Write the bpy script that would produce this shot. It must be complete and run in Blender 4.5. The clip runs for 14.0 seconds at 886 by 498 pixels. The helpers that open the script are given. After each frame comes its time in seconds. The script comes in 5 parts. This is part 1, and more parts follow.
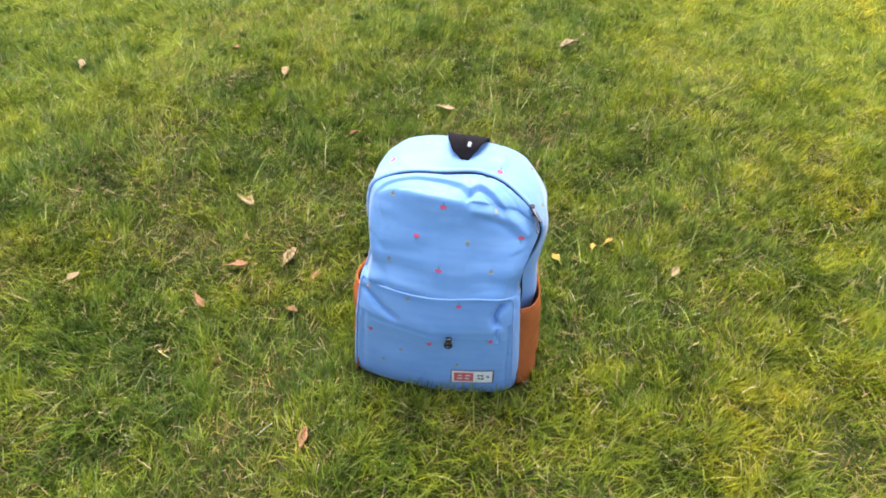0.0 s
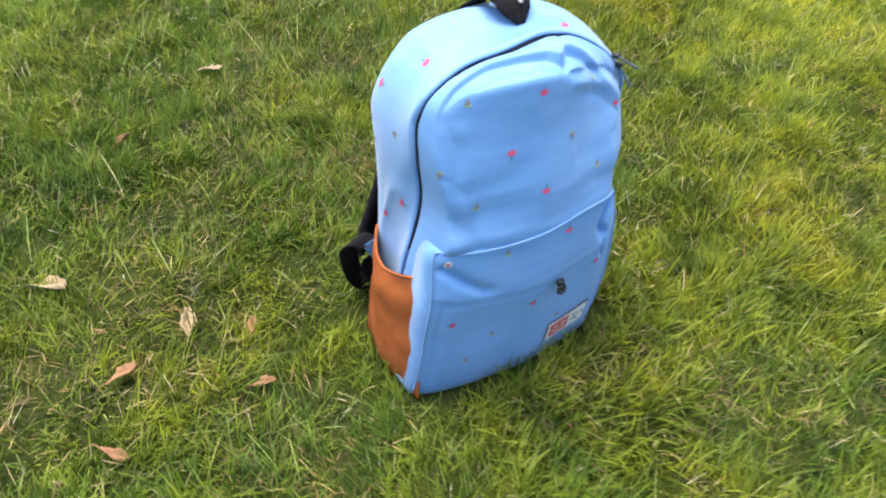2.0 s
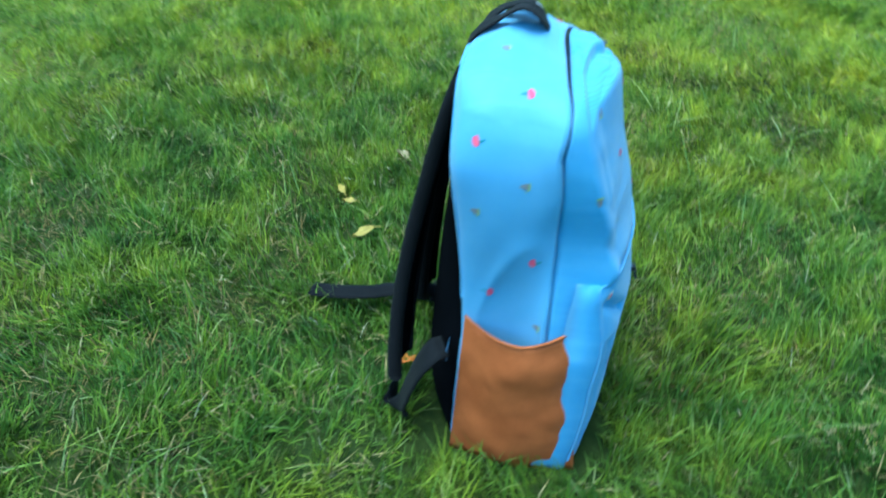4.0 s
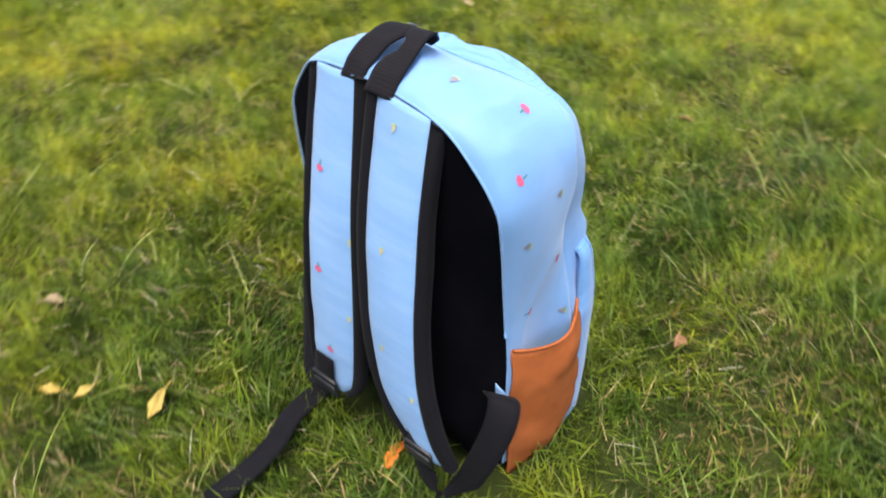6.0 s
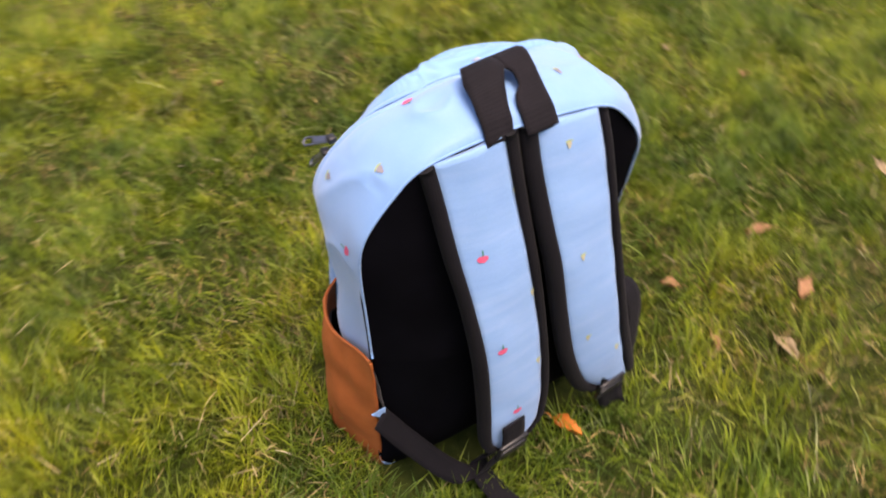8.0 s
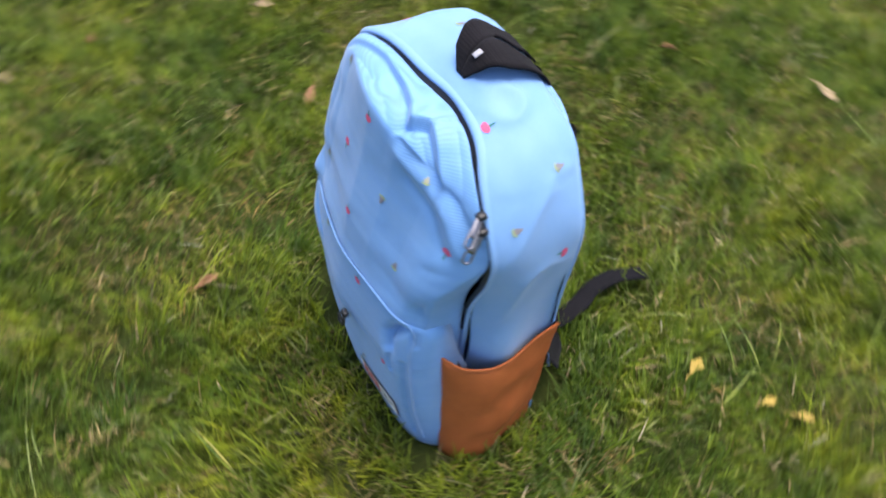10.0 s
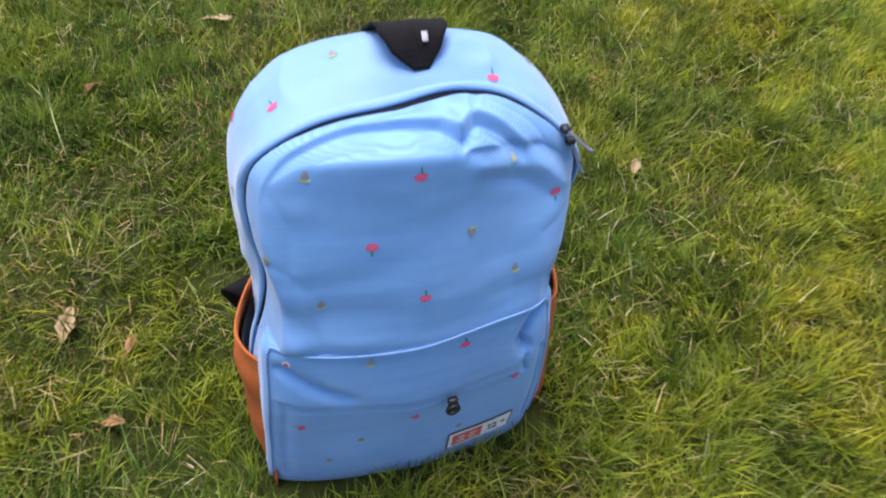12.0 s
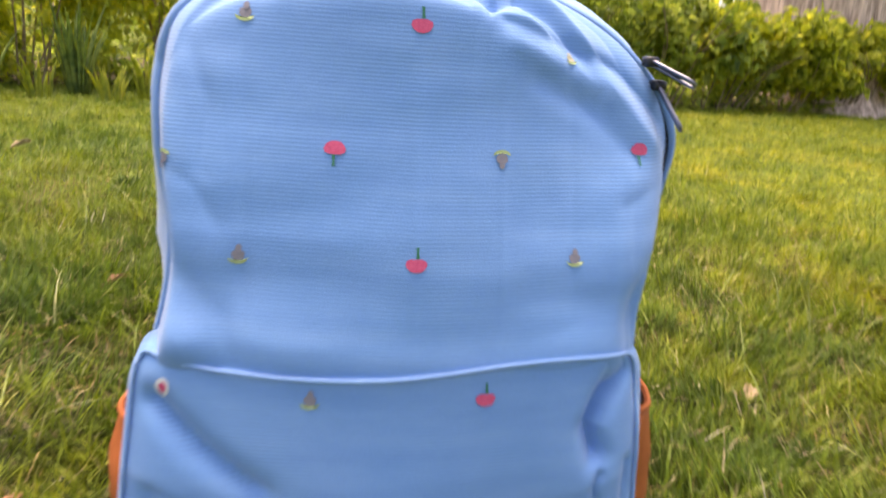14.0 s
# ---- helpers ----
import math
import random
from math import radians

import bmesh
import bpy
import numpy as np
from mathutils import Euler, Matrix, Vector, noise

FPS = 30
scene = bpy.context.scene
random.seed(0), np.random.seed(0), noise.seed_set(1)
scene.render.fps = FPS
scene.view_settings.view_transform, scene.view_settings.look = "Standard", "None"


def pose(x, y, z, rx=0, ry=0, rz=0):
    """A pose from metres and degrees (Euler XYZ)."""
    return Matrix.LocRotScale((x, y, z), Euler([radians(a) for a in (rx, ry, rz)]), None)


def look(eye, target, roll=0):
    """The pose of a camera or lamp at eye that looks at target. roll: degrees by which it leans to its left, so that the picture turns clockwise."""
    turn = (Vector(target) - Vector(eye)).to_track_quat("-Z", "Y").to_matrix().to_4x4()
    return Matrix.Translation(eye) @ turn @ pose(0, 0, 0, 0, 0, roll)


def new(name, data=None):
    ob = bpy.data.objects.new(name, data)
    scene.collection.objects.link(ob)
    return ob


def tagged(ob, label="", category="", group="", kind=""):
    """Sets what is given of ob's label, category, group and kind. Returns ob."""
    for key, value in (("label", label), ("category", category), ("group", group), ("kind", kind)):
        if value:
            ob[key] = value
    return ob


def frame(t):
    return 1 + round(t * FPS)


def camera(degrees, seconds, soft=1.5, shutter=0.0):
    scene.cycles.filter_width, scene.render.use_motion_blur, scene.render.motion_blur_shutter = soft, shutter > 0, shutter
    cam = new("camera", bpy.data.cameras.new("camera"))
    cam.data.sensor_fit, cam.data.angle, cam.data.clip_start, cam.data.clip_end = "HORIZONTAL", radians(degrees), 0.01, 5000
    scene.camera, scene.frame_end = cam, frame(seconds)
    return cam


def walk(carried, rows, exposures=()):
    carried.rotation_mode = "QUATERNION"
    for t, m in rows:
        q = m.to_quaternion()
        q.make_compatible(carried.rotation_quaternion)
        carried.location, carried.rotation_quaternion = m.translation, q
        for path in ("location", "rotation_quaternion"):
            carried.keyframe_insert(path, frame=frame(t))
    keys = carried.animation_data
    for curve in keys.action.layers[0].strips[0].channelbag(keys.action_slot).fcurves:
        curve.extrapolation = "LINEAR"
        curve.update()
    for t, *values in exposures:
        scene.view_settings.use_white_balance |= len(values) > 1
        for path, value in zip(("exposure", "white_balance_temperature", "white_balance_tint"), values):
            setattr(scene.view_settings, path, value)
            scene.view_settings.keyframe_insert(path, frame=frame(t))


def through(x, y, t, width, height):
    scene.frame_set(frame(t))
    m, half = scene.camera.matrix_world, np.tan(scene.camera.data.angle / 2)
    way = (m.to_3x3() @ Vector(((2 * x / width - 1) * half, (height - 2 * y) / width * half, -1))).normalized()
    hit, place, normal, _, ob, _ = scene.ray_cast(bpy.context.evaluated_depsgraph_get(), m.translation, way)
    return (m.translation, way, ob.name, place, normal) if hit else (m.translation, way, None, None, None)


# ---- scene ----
from mathutils.bvhtree import BVHTree

cam = camera(64.2, 14.0, 1.9, 0.65)
PATH = [
    (0, (0.039, -0.932, 1.088), (-0.065, 0.534, -0.269), 2.7),
    (0.5, (0.03, -0.908, 1.034), (-0.058, 0.558, -0.324), 2.2),
    (0.7, (-0.012, -0.879, 0.979), (-0.012, 0.591, -0.377), 2.6),
    (1, (-0.126, -0.815, 0.903), (0.114, 0.626, -0.463), 3.0),
    (1.5, (-0.377, -0.702, 0.838), (0.236, 0.605, -0.547), 1.8),
    (1.7, (-0.430, -0.645, 0.822), (0.339, 0.611, -0.532), 2.6),
    (2, (-0.483, -0.563, 0.777), (0.381, 0.617, -0.587), 3.2),
    (2.2, (-0.495, -0.542, 0.766), (0.413, 0.62, -0.586), 3.9),
    (3.25, (-0.66, -0.27, 0.71), (0.05, -0.02, 0.2), 4.0),
    (4.3, (-0.704, 0.059, 0.668), (0.849, 0.091, -0.593), 3.5),
    (4.5, (-0.663, 0.098, 0.659), (0.86, -0.055, -0.628), 5.5),
    (5, (-0.567, 0.202, 0.697), (0.813, -0.382, -0.628), 4.7),
    (5.5, (-0.487, 0.35, 0.676), (0.689, -0.575, -0.651), 4.2),
    (6, (-0.384, 0.443, 0.714), (0.552, -0.749, -0.591), 0.9),
    (6.5, (-0.241, 0.488, 0.709), (0.332, -0.89, -0.621), 1.2),
    (6.7, (-0.161, 0.513, 0.719), (0.237, -0.928, -0.609), 2.8),
    (7, (-0.017, 0.539, 0.724), (0.093, -0.949, -0.608), 2.8),
    (7.5, (0.184, 0.495, 0.733), (-0.187, -0.914, -0.636), -0.7),
    (7.7, (0.243, 0.448, 0.730), (-0.349, -0.877, -0.646), 1.0),
    (8, (0.31, 0.384, 0.757), (-0.48, -0.756, -0.683), 0.0),
    (8.5, (0.364, 0.253, 0.762), (-0.763, -0.423, -0.745), 2.5),
    (8.7, (0.41, 0.184, 0.805), (-0.807, -0.246, -0.724), 4.7),
    (9.4, (0.5, -0.03, 0.82), (0.0, -0.03, 0.2), 4.5),
    (10.1, (0.38, -0.33, 0.83), (0.0, -0.03, 0.2), 3.0),
    (10.8, (0.147, -0.491, 0.824), (-0.316, 0.738, -0.684), 2.5),
    (11, (0.054, -0.482, 0.823), (-0.117, 0.746, -0.746), 5.9),
    (11.5, (-0.102, -0.458, 0.82), (0.135, 0.769, -0.742), 6.5),
    (12, (-0.161, -0.454, 0.754), (0.386, 0.76, -0.738), 5.7),
    (12.5, (-0.125, -0.45, 0.624), (0.368, 0.976, -0.689), 4.3),
    (13, (-0.108, -0.488, 0.491), (0.227, 1.233, -0.47), -0.2),
    (13.5, (-0.103, -0.5, 0.44), (0.306, 1.297, -0.336), 2.7),
    (14, (-0.088, -0.439, 0.398), (0.364, 1.421, -0.179), 4.4),
]
EXPOSURES = [(0, 1.33, 6700, 16), (0.5, 1.41, 6650, 15), (1.0, 1.33, 6600, 14), (2.2, 1.18, 6200, 10), (4.3, 0.85, 4300, -30), (5.0, 0.88, 4900, -16), (5.5, 0.9, 5800, 2), (6.0, 0.92, 6500, 12), (6.5, 0.92, 6300, 8), (7.0, 0.9, 7000, 16), (8.0, 0.86, 7600, 26), (8.7, 0.85, 7800, 32), (10.8, 0.88, 5700, 6), (11.5, 0.82, 6000, 12), (12.0, 0.77, 6400, 18), (12.7, 0.72, 6400, 14), (13.2, 1.0, 7200, 24), (14, 1.2, 7800, 24)]
walk(cam, [(t, look(e, g, r)) for t, e, g, r in PATH], EXPOSURES)

# ---- world, sun, exposure ----
SUN_ELEV, SUN_ROT = radians(76), math.atan2(-0.30, 0.9)
world = bpy.data.worlds.new("world")
scene.world = world
world.use_nodes = True
wn = world.node_tree.nodes
sky = wn.new("ShaderNodeTexSky")
sky.sky_type, sky.sun_disc = "NISHITA", False
sky.sun_elevation, sky.sun_rotation = SUN_ELEV, SUN_ROT
sky.air_density, sky.dust_density, sky.ozone_density = 1.0, 3.0, 1.0
world.node_tree.links.new(sky.outputs[0], wn["Background"].inputs["Color"])
wn["Background"].inputs["Strength"].default_value = 0.17
sun = new("sun", bpy.data.lights.new("sun", "SUN"))
sun.data.energy, sun.data.angle, sun.data.color = 2.6, radians(40), (1.0, 0.93, 0.81)
toward = Vector((math.sin(SUN_ROT) * math.cos(SUN_ELEV), math.cos(SUN_ROT) * math.cos(SUN_ELEV), math.sin(SUN_ELEV)))
sun.matrix_world = look(toward * 20, (0, 0, 0))


# ---- materials ----
def material(name, rough=0.8, spec=0.3, metal=0.0):
    m = bpy.data.materials.new(name)
    m.use_nodes = True
    b = m.node_tree.nodes["Principled BSDF"]
    b.inputs["Roughness"].default_value = rough
    b.inputs["Specular IOR Level"].default_value = spec
    b.inputs["Metallic"].default_value = metal
    return m, m.node_tree.nodes, m.node_tree.links, b


def ramp(nodes, stops):
    r = nodes.new("ShaderNodeValToRGB")
    e = r.color_ramp.elements
    e[0].position, e[0].color = stops[0][0], (*stops[0][1], 1)
    e[1].position, e[1].color = stops[-1][0], (*stops[-1][1], 1)
    for p, c in stops[1:-1]:
        k = e.new(p)
        k.color = (*c, 1)
    return r


def noise_tex(nodes, links, vec, scale, detail=4.0, rough=0.6):
    n = nodes.new("ShaderNodeTexNoise")
    n.inputs["Scale"].default_value, n.inputs["Detail"].default_value, n.inputs["Roughness"].default_value = scale, detail, rough
    links.new(vec, n.inputs["Vector"])
    return n


def mix(nodes, links, a, b, fac, blend="MIX"):
    m = nodes.new("ShaderNodeMix")
    m.data_type, m.blend_type = "RGBA", blend
    for sock, v in ((m.inputs["Factor"], fac), (m.inputs["A"], a), (m.inputs["B"], b)):
        if isinstance(v, bpy.types.NodeSocket):
            links.new(v, sock)
        else:
            sock.default_value = v
    return m.outputs["Result"]


def cloth(name, low, high, rib=0.0, rib_axis="Z", weave=900.0, bump=0.25, rough=0.85, stain=14.0, spec=0.28, sheen=0.18, deep=0.02):
    """Woven cloth: two tones, fine weave relief, and horizontal ribs if rib is over 0 (ribs a metre)."""
    m, nodes, links, b = material(name, rough, spec)
    b.inputs["Sheen Weight"].default_value, b.inputs["Sheen Roughness"].default_value = sheen, 0.5
    vec = nodes.new("ShaderNodeTexCoord").outputs["Object"]
    wide = noise_tex(nodes, links, vec, stain, 5.0)
    fine = noise_tex(nodes, links, vec, weave, 2.0)
    tone = ramp(nodes, [(0.3, low), (0.72, high)])
    links.new(wide.outputs["Fac"], tone.inputs["Fac"])
    speck = mix(nodes, links, (0.86, 0.86, 0.86, 1), (1.12, 1.12, 1.12, 1), fine.outputs["Fac"])
    colour = mix(nodes, links, tone.outputs["Color"], speck, 1.0, "MULTIPLY")
    height = fine.outputs["Fac"]
    if rib and rib_axis == "Z":
        faded = nodes.new("ShaderNodeMapping")
        faded.inputs["Scale"].default_value = (9, 9, 75)
        links.new(vec, faded.inputs["Vector"])
        streak = noise_tex(nodes, links, faded.outputs["Vector"], 1.0, 5.0, 0.65)
        worn = ramp(nodes, [(0.32, (0.90, 0.93, 0.96)), (0.5, (1.0, 1.0, 1.0)), (0.72, (1.18, 1.08, 1.03))])
        links.new(streak.outputs["Fac"], worn.inputs["Fac"])
        colour = mix(nodes, links, colour, worn.outputs["Color"], 1.0, "MULTIPLY")
    if rib:
        w = nodes.new("ShaderNodeTexWave")
        w.wave_type, w.bands_direction, w.wave_profile = "BANDS", rib_axis, "SIN"
        w.inputs["Scale"].default_value = rib / 3.1832
        w.inputs["Distortion"].default_value, w.inputs["Detail"].default_value, w.inputs["Detail Scale"].default_value = 0.6, 2.0, 3.0
        links.new(vec, w.inputs["Vector"])
        ribs = mix(nodes, links, (1 - deep, 1 - 0.9 * deep, 1 - 0.8 * deep, 1), (1 + deep, 1 + deep, 1 + 0.75 * deep, 1), w.outputs["Fac"])
        # the ribs stand out in patches and are rubbed flat between them
        shown = ramp(nodes, [(0.42, (0.15, 0.15, 0.15)), (0.62, (1.0, 1.0, 1.0))])
        links.new(noise_tex(nodes, links, vec, 16.0, 3.0).outputs["Fac"], shown.inputs["Fac"])
        flat = mix(nodes, links, (1, 1, 1, 1), ribs, shown.outputs["Color"])
        colour = mix(nodes, links, colour, flat, 1.0, "MULTIPLY")
        add = nodes.new("ShaderNodeMath")
        add.operation = "MULTIPLY_ADD"
        links.new(w.outputs["Fac"], add.inputs[0])
        add.inputs[1].default_value = 0.3
        links.new(fine.outputs["Fac"], add.inputs[2])
        height = add.outputs[0]
    links.new(colour, b.inputs["Base Color"])
    bp = nodes.new("ShaderNodeBump")
    bp.inputs["Strength"].default_value, bp.inputs["Distance"].default_value = bump, 0.0006
    links.new(height, bp.inputs["Height"])
    links.new(bp.outputs["Normal"], b.inputs["Normal"])
    return m


def plain(name, low, high, scale=60.0, rough=0.6, metal=0.0, spec=0.4, bump=0.15, dist=0.001):
    m, nodes, links, b = material(name, rough, spec, metal)
    vec = nodes.new("ShaderNodeTexCoord").outputs["Object"]
    n = noise_tex(nodes, links, vec, scale, 6.0)
    tone = ramp(nodes, [(0.3, low), (0.7, high)])
    links.new(n.outputs["Fac"], tone.inputs["Fac"])
    links.new(tone.outputs["Color"], b.inputs["Base Color"])
    bp = nodes.new("ShaderNodeBump")
    bp.inputs["Strength"].default_value, bp.inputs["Distance"].default_value = bump, dist
    links.new(n.outputs["Fac"], bp.inputs["Height"])
    links.new(bp.outputs["Normal"], b.inputs["Normal"])
    return m


def leafy(name, tones, patch_tones, patch_scale, patch_amount=0.5, rough=0.55, through=0.35, spec=0.35, brighter=False):
    """Blades or leaves: each its own tone, drier and greener patches over the ground, light shining through."""
    m, nodes, links, b = material(name, rough, spec)
    geo = nodes.new("ShaderNodeNewGeometry")
    own = ramp(nodes, tones)
    links.new(geo.outputs["Random Per Island"], own.inputs["Fac"])
    wide = noise_tex(nodes, links, geo.outputs["Position"], patch_scale, 3.0, 0.55)
    patch = ramp(nodes, patch_tones)
    links.new(wide.outputs["Fac"], patch.inputs["Fac"])
    colour = mix(nodes, links, own.outputs["Color"], patch.outputs["Color"], patch_amount)
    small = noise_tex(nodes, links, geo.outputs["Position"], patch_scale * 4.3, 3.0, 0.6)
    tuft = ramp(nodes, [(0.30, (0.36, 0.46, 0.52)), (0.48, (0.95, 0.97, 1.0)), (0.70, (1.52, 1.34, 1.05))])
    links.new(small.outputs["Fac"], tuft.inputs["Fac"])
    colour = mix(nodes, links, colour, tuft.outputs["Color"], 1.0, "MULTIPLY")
    if brighter:
        # sun and shade put into the colour: dimmer green near, brighter dry yellow outwards
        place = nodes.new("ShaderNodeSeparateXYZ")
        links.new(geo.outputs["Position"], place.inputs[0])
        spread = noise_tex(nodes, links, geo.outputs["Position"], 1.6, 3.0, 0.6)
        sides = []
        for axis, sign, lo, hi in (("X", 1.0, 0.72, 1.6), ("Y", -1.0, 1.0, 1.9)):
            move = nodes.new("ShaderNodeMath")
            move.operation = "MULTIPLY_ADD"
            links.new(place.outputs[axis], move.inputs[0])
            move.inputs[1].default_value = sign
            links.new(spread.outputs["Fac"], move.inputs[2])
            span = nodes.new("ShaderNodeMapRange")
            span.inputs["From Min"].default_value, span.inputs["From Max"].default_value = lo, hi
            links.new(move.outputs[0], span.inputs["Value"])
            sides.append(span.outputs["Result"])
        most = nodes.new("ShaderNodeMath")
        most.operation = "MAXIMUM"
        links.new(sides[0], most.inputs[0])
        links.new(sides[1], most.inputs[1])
        # multiplier from the dimmed side to the sunlit, dry yellow side
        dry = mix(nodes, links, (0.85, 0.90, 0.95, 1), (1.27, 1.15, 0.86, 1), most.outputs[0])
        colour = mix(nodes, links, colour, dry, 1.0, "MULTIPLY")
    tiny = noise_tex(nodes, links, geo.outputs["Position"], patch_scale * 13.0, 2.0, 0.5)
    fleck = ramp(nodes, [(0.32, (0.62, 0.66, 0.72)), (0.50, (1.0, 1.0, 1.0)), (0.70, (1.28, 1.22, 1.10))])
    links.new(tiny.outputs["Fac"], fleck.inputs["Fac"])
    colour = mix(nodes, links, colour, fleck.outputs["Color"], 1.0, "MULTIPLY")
    links.new(colour, b.inputs["Base Color"])
    tr = nodes.new("ShaderNodeBsdfTranslucent")
    links.new(colour, tr.inputs["Color"])
    ms = nodes.new("ShaderNodeMixShader")
    ms.inputs[0].default_value = through
    links.new(b.outputs[0], ms.inputs[1])
    links.new(tr.outputs[0], ms.inputs[2])
    links.new(ms.outputs[0], nodes["Material Output"].inputs["Surface"])
    return m


BLUE = cloth("blue_canvas", (0.124, 0.305, 0.615), (0.166, 0.352, 0.668), rib=520, weave=1400, bump=0.20, rough=0.62, spec=0.42, sheen=0.26, deep=0.17)
# same canvas without ribs, made paler for the light falling on the top
BLUE_SIDE_LIT = cloth("blue_canvas_gusset_lit", (0.146, 0.320, 0.605), (0.188, 0.366, 0.655), weave=1400, bump=0.16, rough=0.62, spec=0.45, sheen=0.38)
BLUE_PALE = cloth("blue_canvas_strap", (0.190, 0.365, 0.64), (0.220, 0.395, 0.68), rib=620, weave=1400, bump=0.4, rough=0.82, spec=0.3)
BLACK_MESH = cloth("black_mesh", (0.002, 0.002, 0.003), (0.004, 0.004, 0.006), weave=700, bump=0.5, rough=0.95, spec=0.03, sheen=0.0)
BLACK_WEB = cloth("black_webbing", (0.0045, 0.0045, 0.006), (0.0092, 0.0085, 0.011), rib=500, rib_axis="X", weave=900, bump=0.5, rough=0.8, spec=0.10, sheen=0.02)
# webbing ribbed across, its black lifted for the light from above
HANDLE_WEB_LIT = cloth("black_handle_webbing_lit", (0.007, 0.0062, 0.0075), (0.013, 0.011, 0.014), rib=400, rib_axis="Y", weave=900, bump=0.7, rough=0.8, spec=0.12, sheen=0.02, deep=0.35)
BROWN = cloth("tan_faux_leather", (0.35, 0.092, 0.024), (0.47, 0.130, 0.036), weave=500, bump=0.35, rough=0.65, stain=22, spec=0.2, sheen=0.0)
LINING = cloth("dark_lining", (0.012, 0.010, 0.014), (0.022, 0.018, 0.022), weave=600)
PLASTIC = plain("black_plastic", (0.012, 0.012, 0.014), (0.02, 0.02, 0.022), rough=0.35)
METAL = plain("dull_metal", (0.16, 0.16, 0.19), (0.27, 0.27, 0.30), rough=0.4, metal=1.0)
RED = plain("pink_red_thread", (0.62, 0.075, 0.17), (0.74, 0.125, 0.23), scale=700, rough=0.8)
GREEN = plain("green_thread", (0.02, 0.16, 0.09), (0.04, 0.22, 0.12), scale=700, rough=0.8)
PEAR = plain("brown_thread", (0.22, 0.215, 0.25), (0.27, 0.25, 0.27), scale=700, rough=0.8)
LIME = plain("lime_thread", (0.34, 0.44, 0.18), (0.40, 0.50, 0.24), scale=700, rough=0.8)
OCHRE = plain("ochre_thread", (0.42, 0.41, 0.27), (0.47, 0.45, 0.31), scale=700, rough=0.8)
WHITE = plain("white_fabric", (0.72, 0.70, 0.66), (0.82, 0.80, 0.77), scale=500, rough=0.8)
TAG = plain("grey_white_tape", (0.36, 0.36, 0.40), (0.46, 0.46, 0.50), scale=500, rough=0.8)
LABEL_RED = plain("label_red", (0.55, 0.09, 0.08), (0.62, 0.15, 0.13), scale=900, rough=0.7)
LABEL_RIM = plain("label_rim", (0.13, 0.05, 0.03), (0.18, 0.08, 0.05), scale=500, rough=0.7)
INK = plain("ink", (0.02, 0.02, 0.03), (0.04, 0.04, 0.05), scale=500)
PATCHES = [(0.30, (0.080, 0.150, 0.026)), (0.45, (0.150, 0.230, 0.014)), (0.58, (0.275, 0.315, 0.012)), (0.74, (0.36, 0.33, 0.020))]
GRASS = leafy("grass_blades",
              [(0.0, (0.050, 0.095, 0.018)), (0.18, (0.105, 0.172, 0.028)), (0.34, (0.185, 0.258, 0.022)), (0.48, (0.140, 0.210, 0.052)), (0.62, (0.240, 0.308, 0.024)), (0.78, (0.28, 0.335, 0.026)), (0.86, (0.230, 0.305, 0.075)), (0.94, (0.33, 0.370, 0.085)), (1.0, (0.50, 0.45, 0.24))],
              PATCHES, 2.4, 0.45, spec=0.22, rough=0.5, through=0.32, brighter=True)
# thatch browns, and greens darkened to hold the shade between the longer blades
GRASS_LOW = leafy("shaded_low_grass_and_thatch",
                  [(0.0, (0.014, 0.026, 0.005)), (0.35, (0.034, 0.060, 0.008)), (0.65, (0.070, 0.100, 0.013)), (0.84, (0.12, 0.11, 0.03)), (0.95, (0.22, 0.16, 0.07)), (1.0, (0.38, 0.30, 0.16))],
                  PATCHES, 2.4, 0.30, spec=0.12, through=0.2, brighter=True)
STRAW = leafy("dry_straw", [(0.0, (0.13, 0.08, 0.035)), (0.5, (0.26, 0.19, 0.08)), (0.88, (0.38, 0.32, 0.16)), (1.0, (0.54, 0.50, 0.36))],
              [(0.35, (0.30, 0.22, 0.10)), (0.65, (0.36, 0.32, 0.14))], 5.0, 0.3, through=0.15, spec=0.35)
THATCH = leafy("brown_thatch", [(0.0, (0.050, 0.040, 0.014)), (0.4, (0.13, 0.095, 0.034)), (0.75, (0.22, 0.155, 0.060)), (1.0, (0.36, 0.27, 0.13))],
               [(0.35, (0.16, 0.105, 0.036)), (0.65, (0.19, 0.17, 0.045))], 5.0, 0.35, through=0.12, spec=0.2)
STRAND = leafy("pale_long_grass", [(0.0, (0.15, 0.24, 0.05)), (0.5, (0.25, 0.33, 0.08)), (0.85, (0.37, 0.42, 0.15)), (1.0, (0.52, 0.50, 0.28))],
               [(0.35, (0.20, 0.28, 0.05)), (0.65, (0.32, 0.36, 0.06))], 5.0, 0.3, through=0.25, spec=0.3)
# dark green ground, the shade deep between the blades put into its colour
SOIL = plain("soil_thatch", (0.016, 0.026, 0.006), (0.045, 0.056, 0.012), scale=35, rough=0.95, spec=0.1, bump=0.8, dist=0.01)
# the blades' light and shade averaged into one lighter ground colour
LAWN = plain("lawn_sward", (0.052, 0.075, 0.008), (0.132, 0.154, 0.016), scale=16, rough=0.95, spec=0.1, bump=0.9, dist=0.02)
LEAF_PALE = plain("dry_leaf_pale", (0.22, 0.15, 0.08), (0.42, 0.32, 0.18), scale=90, rough=0.7, bump=0.5)
LEAF_BROWN = plain("dry_leaf_brown", (0.19, 0.090, 0.040), (0.34, 0.18, 0.085), scale=90, rough=0.7, bump=0.5)
